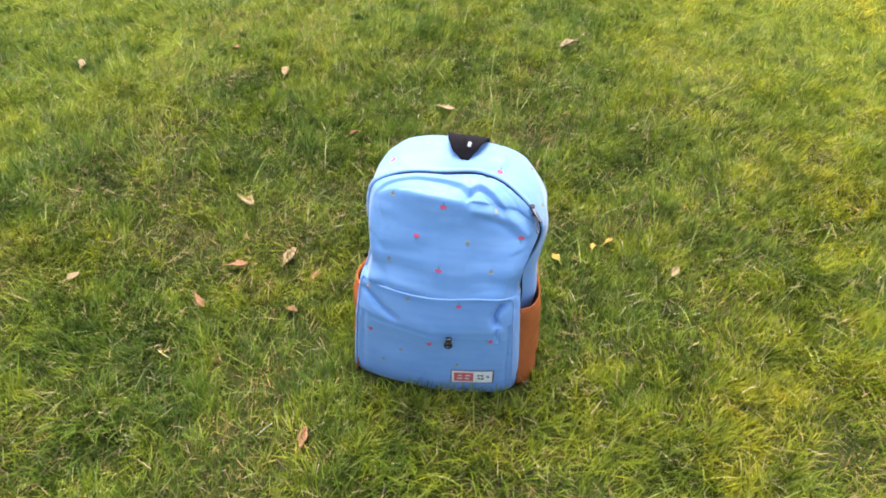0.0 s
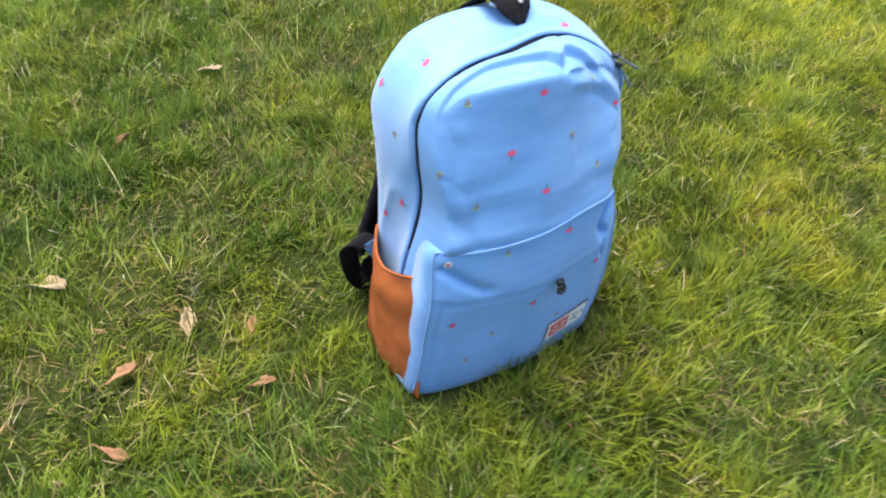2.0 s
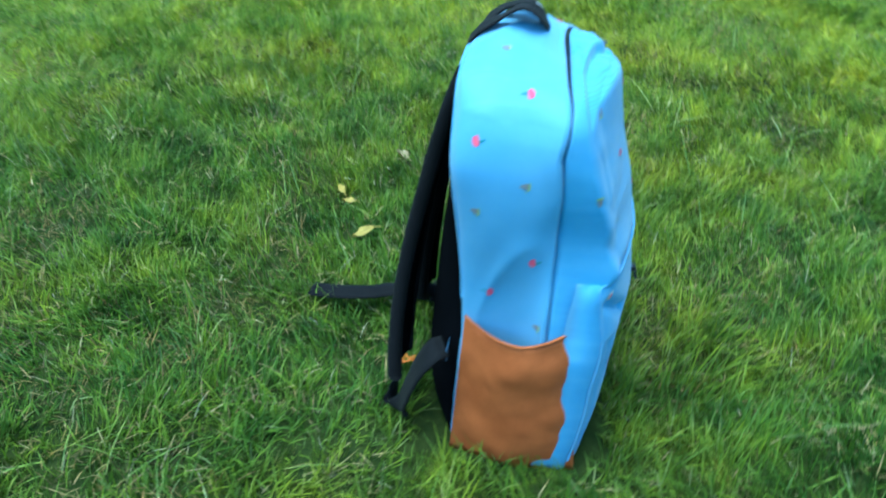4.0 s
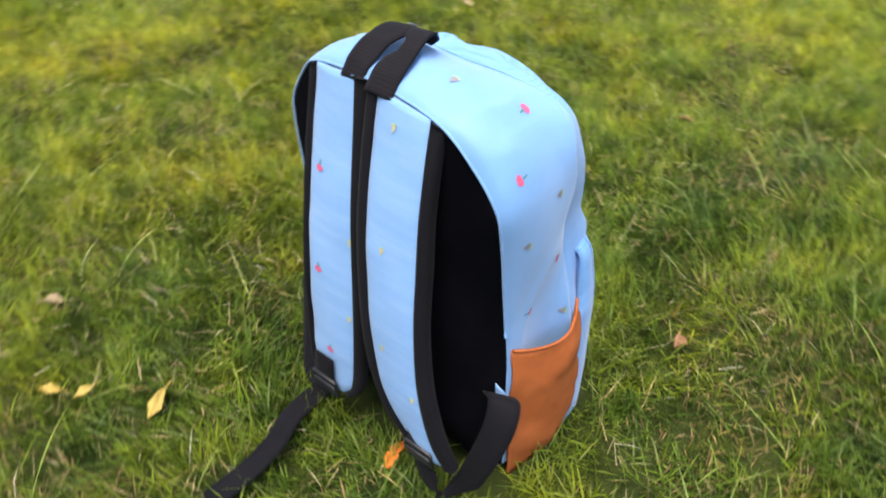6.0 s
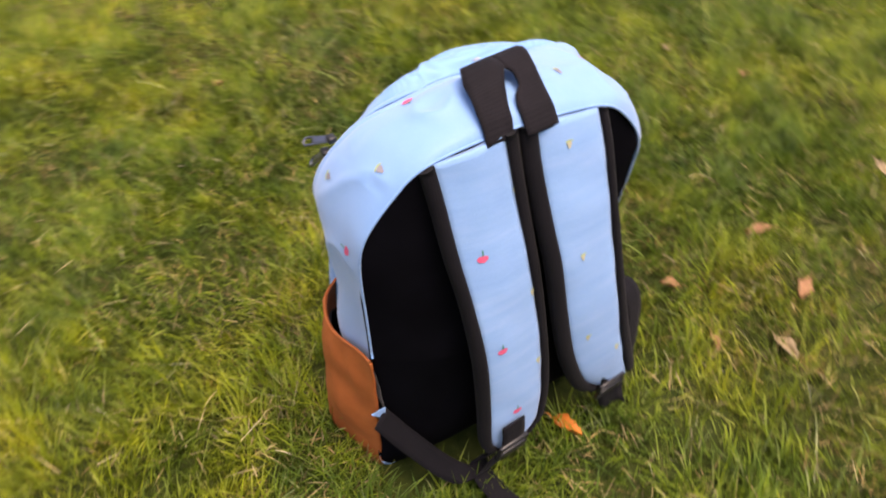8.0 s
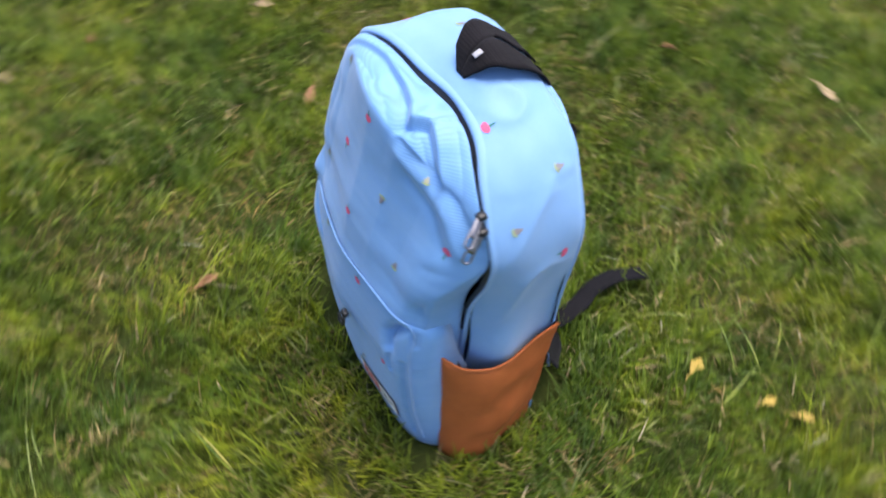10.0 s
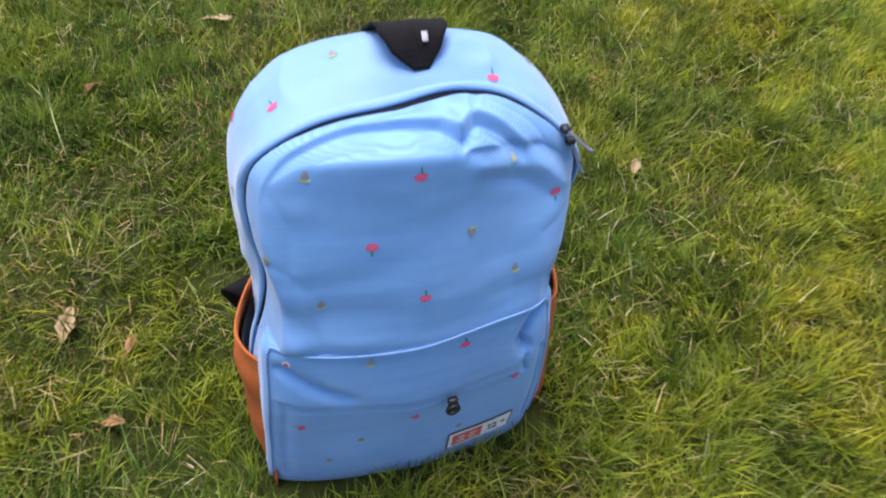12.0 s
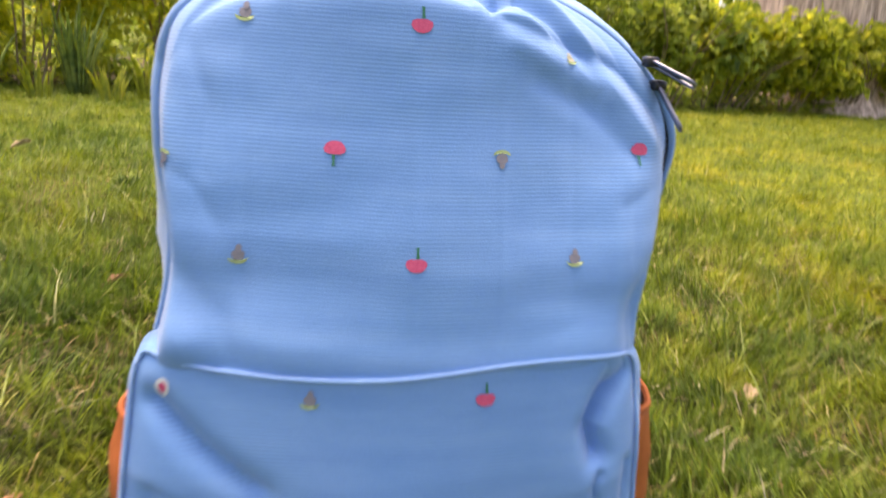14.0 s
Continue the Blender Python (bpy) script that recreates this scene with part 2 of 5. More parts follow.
LEAF_YELLOW = plain("dry_leaf_yellow", (0.30, 0.21, 0.035), (0.44, 0.32, 0.07), scale=90, rough=0.65, bump=0.5)
LEAF_ORANGE = plain("dry_leaf_orange", (0.48, 0.12, 0.012), (0.62, 0.21, 0.03), scale=90, rough=0.65, bump=0.5)
SHRUB = leafy("shrub_leaves", [(0.0, (0.12, 0.20, 0.02)), (0.5, (0.32, 0.42, 0.06)), (1.0, (0.56, 0.60, 0.14))],
              [(0.35, (0.15, 0.24, 0.02)), (0.65, (0.40, 0.44, 0.05))], 2.0, 0.4, through=0.62, spec=0.5)
SHRUB_LIME = leafy("shrub_leaves_lime", [(0.0, (0.30, 0.38, 0.03)), (0.5, (0.56, 0.60, 0.05)), (1.0, (0.72, 0.70, 0.14))],
                   [(0.35, (0.28, 0.36, 0.02)), (0.65, (0.62, 0.62, 0.06))], 3.0, 0.4, through=0.68, spec=0.5)
IRIS = leafy("iris_leaves", [(0.0, (0.16, 0.25, 0.06)), (0.6, (0.30, 0.40, 0.11)), (1.0, (0.50, 0.52, 0.20))],
             [(0.35, (0.16, 0.25, 0.06)), (0.65, (0.28, 0.36, 0.10))], 3.0, 0.3, through=0.5)
TUFT = leafy("tall_grass_leaves", [(0.0, (0.26, 0.32, 0.04)), (0.6, (0.44, 0.48, 0.07)), (1.0, (0.62, 0.56, 0.20))],
             [(0.35, (0.28, 0.36, 0.04)), (0.65, (0.50, 0.50, 0.08))], 3.0, 0.3, through=0.5)
EARTH = plain("bare_earth", (0.045, 0.040, 0.020), (0.105, 0.085, 0.045), scale=14, rough=0.95, spec=0.1, bump=0.9, dist=0.02)
LITTER = leafy("leaf_litter", [(0.0, (0.10, 0.06, 0.03)), (0.6, (0.28, 0.18, 0.09)), (1.0, (0.46, 0.36, 0.22))], [(0.3, (0.16, 0.10, 0.05)), (0.7, (0.30, 0.20, 0.10))], 3.0, 0.4, through=0.1, spec=0.1)
TWIG = plain("twig_bark", (0.15, 0.10, 0.055), (0.38, 0.29, 0.17), scale=50, rough=0.9)
BARK = plain("pale_bark", (0.22, 0.13, 0.09), (0.90, 0.68, 0.52), scale=13, rough=0.9, bump=0.9, dist=0.02)
# bark grain runs upright
grain = BARK.node_tree.nodes.new("ShaderNodeMapping")
grain.inputs["Scale"].default_value = (1.6, 1.6, 0.22)
coords = next(n for n in BARK.node_tree.nodes if n.bl_idname == "ShaderNodeTexCoord")
BARK.node_tree.links.new(coords.outputs["Object"], grain.inputs["Vector"])
BARK.node_tree.links.new(grain.outputs["Vector"], next(n for n in BARK.node_tree.nodes if n.bl_idname == "ShaderNodeTexNoise").inputs["Vector"])


# ---- mesh helpers ----
def mesh_object(name, verts, faces, mats, parent=None, label="", smooth=True, face_mats=None):
    me = bpy.data.meshes.new(name)
    me.from_pydata([tuple(v) for v in verts], [], faces)
    for m in mats if isinstance(mats, (list, tuple)) else [mats]:
        me.materials.append(m)
    if face_mats is not None:
        me.polygons.foreach_set("material_index", face_mats)
    me.polygons.foreach_set("use_smooth", [smooth] * len(me.polygons))
    me.update()
    ob = new(name, me)
    ob.parent = parent
    if label:
        ob["label"] = label
    return ob


def part(name, bm, mat, parent, label="", smooth=True):
    me = bpy.data.meshes.new(name)
    bm.to_mesh(me)
    bm.free()
    me.materials.append(mat)
    me.polygons.foreach_set("use_smooth", [smooth] * len(me.polygons))
    ob = new(name, me)
    ob.parent = parent
    if label:
        ob["label"] = label
    return ob


def grid_faces(nu, nv, wrap=False):
    """Quads of nv rows of nu points; wrap closes each row."""
    f = []
    for j in range(nv - 1):
        for i in range(nu if wrap else nu - 1):
            k = (i + 1) % nu
            f.append((j * nu + i, j * nu + k, (j + 1) * nu + k, (j + 1) * nu + i))
    return f


def spline(points, per):
    """A smooth open curve through the points."""
    p = [np.array(q, float) for q in points]
    p = [2 * p[0] - p[1]] + p + [2 * p[-1] - p[-2]]
    out = []
    for i in range(1, len(p) - 2):
        for k in range(per):
            t = k / per
            out.append(0.5 * (2 * p[i] + (p[i + 1] - p[i - 1]) * t + (2 * p[i - 1] - 5 * p[i] + 4 * p[i + 1] - p[i + 2]) * t * t
                              + (3 * p[i] - p[i - 1] - 3 * p[i + 1] + p[i + 2]) * t ** 3))
    out.append(p[-2])
    return np.array(out)


def loop_spline(points, per):
    p = [np.array(q, float) for q in points]
    n = len(p)
    out = []
    for i in range(n):
        a, b, c, d = p[i - 1], p[i], p[(i + 1) % n], p[(i + 2) % n]
        for k in range(per):
            t = k / per
            out.append(0.5 * (2 * b + (c - a) * t + (2 * a - 5 * b + 4 * c - d) * t * t + (3 * b - a - 3 * c + d) * t ** 3))
    return np.array(out)


def slab(name, front, nu, nv, depth, mat, parent, label=""):
    """A sheet given as nv rows of nu points, thickened along depth (a vector or one per point)."""
    front = np.asarray(front, float)
    back = front + np.asarray(depth, float)
    f = grid_faces(nu, nv)
    n = nu * nv
    faces = list(f) + [tuple(n + i for i in reversed(q)) for q in f]
    rim = list(range(nu)) + [j * nu + nu - 1 for j in range(1, nv)] + [(nv - 1) * nu + i for i in range(nu - 2, -1, -1)] + [j * nu for j in range(nv - 2, 0, -1)]
    for a, b in zip(rim, rim[1:] + rim[:1]):
        faces.append((b, a, n + a, n + b))
    return mesh_object(name, np.vstack([front, back]), faces, mat, parent, label)


def ribbon(name, path, side, half, thick, mat, parent, label="", per=8):
    """Webbing: a flat band along a path, side giving its width's direction at each point."""
    c = spline(path, per)
    s = spline(side, per) if len(np.shape(side)) > 1 else np.tile(np.array(side, float), (len(c), 1))
    s /= np.linalg.norm(s, axis=1)[:, None]
    t = np.gradient(c, axis=0)
    up = np.cross(t, s)
    up /= np.linalg.norm(up, axis=1)[:, None]
    rows = np.array([c + s * half * k for k in (-1, -0.5, 0, 0.5, 1)]).transpose(1, 0, 2).reshape(-1, 3)
    ups = np.repeat(up, 5, axis=0) * thick
    return slab(name, rows, 5, len(c), ups, mat, parent, label)


def tube(name, path, radius, mat, parent, label="", per=6, sides=8):
    c = spline(path, per)
    t = np.gradient(c, axis=0)
    t /= np.linalg.norm(t, axis=1)[:, None]
    ref = np.array([0.31, 0.22, 0.93])
    a = np.cross(t, ref)
    a /= np.linalg.norm(a, axis=1)[:, None]
    b = np.cross(t, a)
    r = np.interp(np.linspace(0, 1, len(c)), np.linspace(0, 1, len(np.atleast_1d(radius))), np.atleast_1d(radius))
    ang = np.arange(sides) * 2 * math.pi / sides
    v = (c[:, None] + r[:, None, None] * (np.cos(ang)[None, :, None] * a[:, None] + np.sin(ang)[None, :, None] * b[:, None])).reshape(-1, 3)
    faces = grid_faces(sides, len(c), True) + [tuple(range(sides)), tuple(len(v) - 1 - i for i in range(sides))]
    return mesh_object(name, v, faces, mat, parent, label)


def rounded_box(size, at=(0, 0, 0), bevel=0.002, turn=None):
    bm = bmesh.new()
    bmesh.ops.create_cube(bm, size=1)
    bmesh.ops.scale(bm, vec=size, verts=bm.verts)
    bmesh.ops.bevel(bm, geom=bm.edges[:], offset=bevel, segments=2, affect="EDGES", profile=0.5)
    if turn:
        bmesh.ops.rotate(bm, cent=(0, 0, 0), matrix=turn.to_matrix(), verts=bm.verts)
    bmesh.ops.translate(bm, vec=at, verts=bm.verts)
    return bm


def ripple(p, seed=0.0, scale=1.0):
    return np.array([noise.noise(Vector((x * scale + seed, y * scale, z * scale))) for x, y, z in p])


# ---- the lawn ----
SOIL_Z = -0.018
def lawn_height(x, y):
    return 0.006 * np.sin(1.7 * x + 0.4) * np.cos(1.3 * y - 0.8) + 0.004 * np.sin(4.1 * x - 2.2 * y) + 0.004 * np.sin(19 * x + 3 * np.sin(7 * y)) * np.cos(17 * y + 2 * np.sin(9 * x))


def make_ground():
    r = np.concatenate([[0.0], np.linspace(0.05, 6, 120), [9, 15, 30, 80, 250, 900]])
    na = 160
    v, f = [(0, 0, SOIL_Z)], []
    for q in r[1:]:
        for a in range(na):
            x, y = q * math.cos(a * 2 * math.pi / na), q * math.sin(a * 2 * math.pi / na)
            v.append((x, y, SOIL_Z + (float(lawn_height(x, y)) if q > 0.3 and q < 9 else 0)))
    f = [(0, 1 + a, 1 + (a + 1) % na) for a in range(na)]
    for j in range(len(r) - 2):
        for a in range(na):
            b = (a + 1) % na
            f.append((1 + j * na + a, 1 + (j + 1) * na + a, 1 + (j + 1) * na + b, 1 + j * na + b))
    # beyond 1.25 m the lighter LAWN colour stands in for lit blade tips
    far = [1 if math.hypot(*v[q[0]][:2]) > 1.25 else 0 for q in f]
    return tagged(mesh_object("ground", v, f, [SOIL, LAWN], face_mats=far), "dark green earth and thatch under a mown lawn", "ground", kind="structure")


def swirl(x, y, k):
    """A slow field over the lawn, between about -1 and 1."""
    return (np.sin(2.3 * x + 1.7 * y + k) + np.sin(-3.9 * x + 2.8 * y + 2.1 * k) + 0.8 * np.sin(6.3 * x + 5.1 * y - 1.3 * k) + 0.6 * np.sin(11 * y - 8 * x + k)) / 3.4


LATTICE = np.random.default_rng(3).uniform(-1, 1, (8, 64, 64))


def clumps(x, y, cell, k):
    """Uneven clumps about one cell wide, between -1 and 1; k picks the layer."""
    u, v = np.asarray(x) / cell, np.asarray(y) / cell
    i, j = np.floor(u).astype(int), np.floor(v).astype(int)
    a, b = u - i, v - j
    a, b = a * a * (3 - 2 * a), b * b * (3 - 2 * b)
    g = LATTICE[k]
    return (g[i % 64, j % 64] * (1 - a) + g[(i + 1) % 64, j % 64] * a) * (1 - b) + (g[i % 64, (j + 1) % 64] * (1 - a) + g[(i + 1) % 64, (j + 1) % 64] * a) * b


def make_blades(name, x, y, length, width, segs, rng, swing, mat, lean=0.50, label="", kind="stuff", lift=0.0):
    n = len(x)
    z0 = SOIL_Z + lawn_height(x, y) - 0.003 + lift
    ang = 2.6 * swirl(x, y, 0.7) + 2.4 * clumps(x, y, 0.11, 2) + swing
    tilt = np.abs(rng.normal(0, 0.40, n) + lean + 0.5 * np.clip((np.hypot(x, y) - 0.6) / 1.8, 0, 1)) * (1 + 0.25 * swirl(x, y, 2.9))
    d = np.stack([np.cos(ang), np.sin(ang)], 1)
    side = np.stack([-d[:, 1], d[:, 0]], 1)
    turn = rng.normal(0, 0.6, n)
    side = np.stack([side[:, 0] * np.cos(turn) - side[:, 1] * np.sin(turn), side[:, 0] * np.sin(turn) + side[:, 1] * np.cos(turn)], 1)
    curl = np.abs(rng.normal(0.45, 0.35, n))
    pts = 2 * segs + 1
    V = np.zeros((n, pts, 3), np.float32)
    px, pz = np.zeros(n), np.zeros(n)
    for s in range(segs + 1):
        w = width * (1 - (s / segs) ** 2.2) * (0.75 + 0.5 * s / segs)
        cx, cy, cz = x + d[:, 0] * px, y + d[:, 1] * px, z0 + pz
        if s < segs:
            V[:, 2 * s] = np.stack([cx - side[:, 0] * w / 2, cy - side[:, 1] * w / 2, cz], 1)
            V[:, 2 * s + 1] = np.stack([cx + side[:, 0] * w / 2, cy + side[:, 1] * w / 2, cz], 1)
        else:
            V[:, 2 * s] = np.stack([cx, cy, cz], 1)
        a = np.minimum(tilt + curl * (s + 0.5) / segs, 1.75)
        px, pz = px + np.sin(a) * length / segs, pz + np.cos(a) * length / segs
    quads = [(2 * s, 2 * s + 1, 2 * s + 3, 2 * s + 2) for s in range(segs - 1)]
    loops = np.array([i for q in quads for i in q] + [2 * segs - 2, 2 * segs - 1, 2 * segs])
    starts = np.array([4 * i for i in range(segs)])
    nl = len(loops)
    me = bpy.data.meshes.new(name)
    me.vertices.add(n * pts)
    me.vertices.foreach_set("co", V.reshape(-1))
    me.loops.add(n * nl)
    me.loops.foreach_set("vertex_index", (np.arange(n)[:, None] * pts + loops[None]).reshape(-1).astype(np.int32))
    me.polygons.add(n * segs)
    me.polygons.foreach_set("loop_start", (np.arange(n)[:, None] * nl + starts[None]).reshape(-1).astype(np.int32))
    me.update(calc_edges=True)
    me.materials.append(mat)
    return tagged(new(name, me), label, "grass", kind=kind)


def under_pack(x, y):
    return (x > -0.186) & (x < 0.152) & (y > -0.148) & (y < 0.088)


def worn(x, y):
    """Where the lawn is thin and brown thatch shows, from 0 to 1."""
    return np.clip(1.7 * clumps(x, y, 0.19, 5) + 0.7 * clumps(x, y, 0.07, 6) - 0.15, 0, 1)


def scatter(rng, r0, r1, a0, a1, density, tufts, even=False):
    """Blades in tufts that share a lean, with a thinner spread between."""
    area = (r1 * r1 - r0 * r0) * (a1 - a0) / 2
    n, m = int(area * density), int(area * tufts)
    tr, ta = np.sqrt(rng.uniform(r0 * r0, r1 * r1, m)) * (1 + np.clip(rng.normal(0, 0.13, m), -0.3, 0.3)), rng.uniform(a0, a1, m)
    own = rng.integers(0, m, n)
    free = rng.uniform(0, 1, n) < 0.35
    r = np.where(free, np.sqrt(rng.uniform(r0 * r0, r1 * r1, n)) * (1 + np.clip(rng.normal(0, 0.13, n), -0.3, 0.3)), tr[own])
    a = np.where(free, rng.uniform(a0, a1, n), ta[own])
    spread = rng.normal(0, 0.34 / math.sqrt(tufts), (n, 2)) * ~free[:, None]
    x, y = r * np.cos(a) + spread[:, 0], r * np.sin(a) + spread[:, 1]
    lean = np.where(free, rng.normal(0, 1.6, n), rng.normal(0, 0.9, m)[own] + rng.normal(0, 0.70, n))
    grow = np.where(free, 0.9, rng.uniform(0.7, 1.35, m)[own])
    keep = ~under_pack(x, y) & (rng.uniform(0, 1, n) < 0.78 + 0.30 * swirl(x, y, 5.0) + 0.55 * clumps(x, y, 0.075, 0) + even)
    keep &= rng.uniform(0, 1, n) > 0.55 * worn(x, y)
    return x[keep], y[keep], lean[keep], grow[keep]


make_ground()
rng = np.random.default_rng(7)
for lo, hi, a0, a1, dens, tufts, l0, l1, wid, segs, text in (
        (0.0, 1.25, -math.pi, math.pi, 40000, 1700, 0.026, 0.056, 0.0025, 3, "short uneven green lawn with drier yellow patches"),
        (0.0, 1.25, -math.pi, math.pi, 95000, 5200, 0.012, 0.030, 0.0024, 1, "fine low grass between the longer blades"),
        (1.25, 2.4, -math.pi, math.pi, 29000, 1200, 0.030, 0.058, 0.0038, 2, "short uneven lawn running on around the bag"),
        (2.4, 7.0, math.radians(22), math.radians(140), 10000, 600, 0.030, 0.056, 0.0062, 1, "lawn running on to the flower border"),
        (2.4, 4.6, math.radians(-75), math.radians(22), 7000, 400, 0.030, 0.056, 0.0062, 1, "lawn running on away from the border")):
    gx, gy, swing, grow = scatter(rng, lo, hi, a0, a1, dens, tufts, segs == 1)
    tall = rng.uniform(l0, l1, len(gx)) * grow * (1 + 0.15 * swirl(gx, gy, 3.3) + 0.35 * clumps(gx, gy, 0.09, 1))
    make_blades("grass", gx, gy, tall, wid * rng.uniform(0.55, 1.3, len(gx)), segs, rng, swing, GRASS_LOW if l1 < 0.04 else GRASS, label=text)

# dry cut ends and thatch lying between the blades
gx, gy, swing, grow = scatter(rng, 0.0, 2.0, -math.pi, math.pi, 3200, 900)
make_blades("dry_grass", gx, gy, rng.uniform(0.012, 0.045, len(gx)), 0.0017 * rng.uniform(0.6, 1.3, len(gx)), 2, rng, swing * 3, STRAW, lean=1.15, lift=rng.uniform(0.0, 0.024, len(gx)), label="dry straw-coloured cut grass lying in the lawn")

# brown thatch in the worn places
n = 90000
r, a = np.sqrt(rng.uniform(0, 1.7 ** 2, n)), rng.uniform(-math.pi, math.pi, n)
gx, gy = r * np.cos(a), r * np.sin(a)
keep = (rng.uniform(0, 1, n) < worn(gx, gy)) & ~under_pack(gx, gy)
gx, gy = gx[keep], gy[keep]
make_blades("thatch", gx, gy, rng.uniform(0.012, 0.036, len(gx)), 0.0018 * rng.uniform(0.6, 1.3, len(gx)), 2, rng, rng.normal(0, 2.0, len(gx)), THATCH, lean=0.85, lift=rng.uniform(0.0, 0.016, len(gx)), label="brown thatch and dead stalks in worn patches of lawn")
# long pale strands flopped over the rest
n = 3600
r, a = np.sqrt(rng.uniform(0.15 ** 2, 1.7 ** 2, n)), rng.uniform(-math.pi, math.pi, n)
gx, gy = r * np.cos(a), r * np.sin(a)
keep = (rng.uniform(0, 1, n) < 0.30 + 0.75 * clumps(gx, gy, 0.16, 7)) & ~((np.abs(gx + 0.017) < 0.29) & (np.abs(gy + 0.02) < 0.24))
gx, gy = gx[keep], gy[keep]
make_blades("long_grass", gx, gy, rng.uniform(0.055, 0.125, len(gx)), 0.0022 * rng.uniform(0.6, 1.3, len(gx)), 5, rng, rng.normal(0, 1.5, len(gx)), STRAND, lean=0.75, lift=rng.uniform(0.0, 0.012, len(gx)), label="long pale green strands flopped over the lawn")

# longer blades that stand against the foot of the bag
n = 1500
edge, away = rng.uniform(0, 1, n), rng.uniform(0, 0.045, n) ** 1.0
gx = np.where(edge < 0.36, -0.185 + 0.345 * edge / 0.36, np.where(edge < 0.5, 0.160 + away, np.where(edge < 0.86, -0.185 + 0.345 * (edge - 0.5) / 0.36, -0.187 - away)))
gy = np.where(edge < 0.36, -0.140 - away, np.where(edge < 0.5, -0.140 + 0.19 * (edge - 0.36) / 0.14, np.where(edge < 0.86, 0.100 + away, -0.140 + 0.19 * (edge - 0.86) / 0.14)))
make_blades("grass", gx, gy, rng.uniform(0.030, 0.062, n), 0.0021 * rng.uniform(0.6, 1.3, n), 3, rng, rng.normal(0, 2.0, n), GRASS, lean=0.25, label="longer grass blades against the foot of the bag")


# ---- the backpack ----
pack = tagged(new("backpack"), "light blue canvas backpack with fruit prints, standing upright on grass", "backpack")
pack.location = (0, 0, SOIL_Z)
pack.matrix_basis = Matrix.Identity(4)

BACK_LINE = [(-0.150, -0.014), (-0.158, 0.05), (-0.150, 0.15), (-0.143, 0.25), (-0.141, 0.325), (-0.135, 0.362), (-0.108, 0.398), (-0.078, 0.421), (-0.03, 0.429), (0.03, 0.429),
             (0.088, 0.419), (0.115, 0.395), (0.139, 0.360), (0.145, 0.325), (0.143, 0.25), (0.143, 0.15), (0.145, 0.05), (0.138, -0.014), (0.05, -0.017), (-0.06, -0.017)]
FRONT_LINE = [(-0.172, -0.014), (-0.178, 0.05), (-0.172, 0.165), (-0.146, 0.270), (-0.149, 0.335), (-0.148, 0.374), (-0.135, 0.406), (-0.092, 0.424), (-0.02, 0.429), (0.03, 0.432),
              (0.070, 0.422), (0.108, 0.397), (0.136, 0.358), (0.135, 0.320), (0.116, 0.25), (0.113, 0.15), (0.127, 0.05), (0.131, -0.014), (0.04, -0.017), (-0.06, -0.017)]
CROWN_LINE = [(-0.154, -0.014), (-0.161, 0.05), (-0.155, 0.15), (-0.153, 0.26), (-0.154, 0.33), (-0.146, 0.374), (-0.124, 0.408), (-0.090, 0.430), (-0.03, 0.443), (0.025, 0.444),
              (0.075, 0.433), (0.112, 0.408), (0.141, 0.362), (0.147, 0.320), (0.140, 0.25), (0.139, 0.15), (0.138, 0.05), (0.134, -0.014), (0.05, -0.017), (-0.06, -0.017)]
OUT_B, OUT_F, OUT_C = loop_spline(BACK_LINE, 16), loop_spline(FRONT_LINE, 16), loop_spline(CROWN_LINE, 16)
NS = len(OUT_B)
MID = np.array([-0.012, 0.20])


def eased(z, at, values):
    """A smooth curve through a few values."""
    c = spline(list(zip(at, values)), 16)
    return np.interp(z, c[:, 0], c[:, 1])


def back_y(x, z):
    """The back stands a little askew, further out on the -x side towards the top."""
    return eased(z, [-0.02, 0.2, 0.36, 0.43], [0.040, 0.031, 0.042, 0.0505]) - x * np.interp(z, [0.0, 0.2, 0.34, 0.43], [0.02, 0.05, 0.10, 0.12]) - 0.012 * np.clip(x / 0.12, 0, 1) * np.clip((0.20 - z) / 0.10, 0, 1)


def zip_y(x, z):
    return 0.018 * np.clip((-0.04 - x) / 0.09, 0, 1) * np.clip((0.425 - z) / 0.05, 0, 1) + eased(z, [-0.02, 0.25, 0.35, 0.40, 0.43], [-0.068, -0.064, -0.060, -0.052, -0.030])


def bow(u, turn=0.014):
    """How far the pocket's face falls back towards its two sides; u across from 0 to 1."""
    edge = np.abs(2 * u - 1)
    return np.where(u < 0.5, 0.014 * edge ** 10, turn * edge ** 12) + np.where(u < 0.5, 0.028 * edge ** 1.3, 0.010 * edge ** 2)


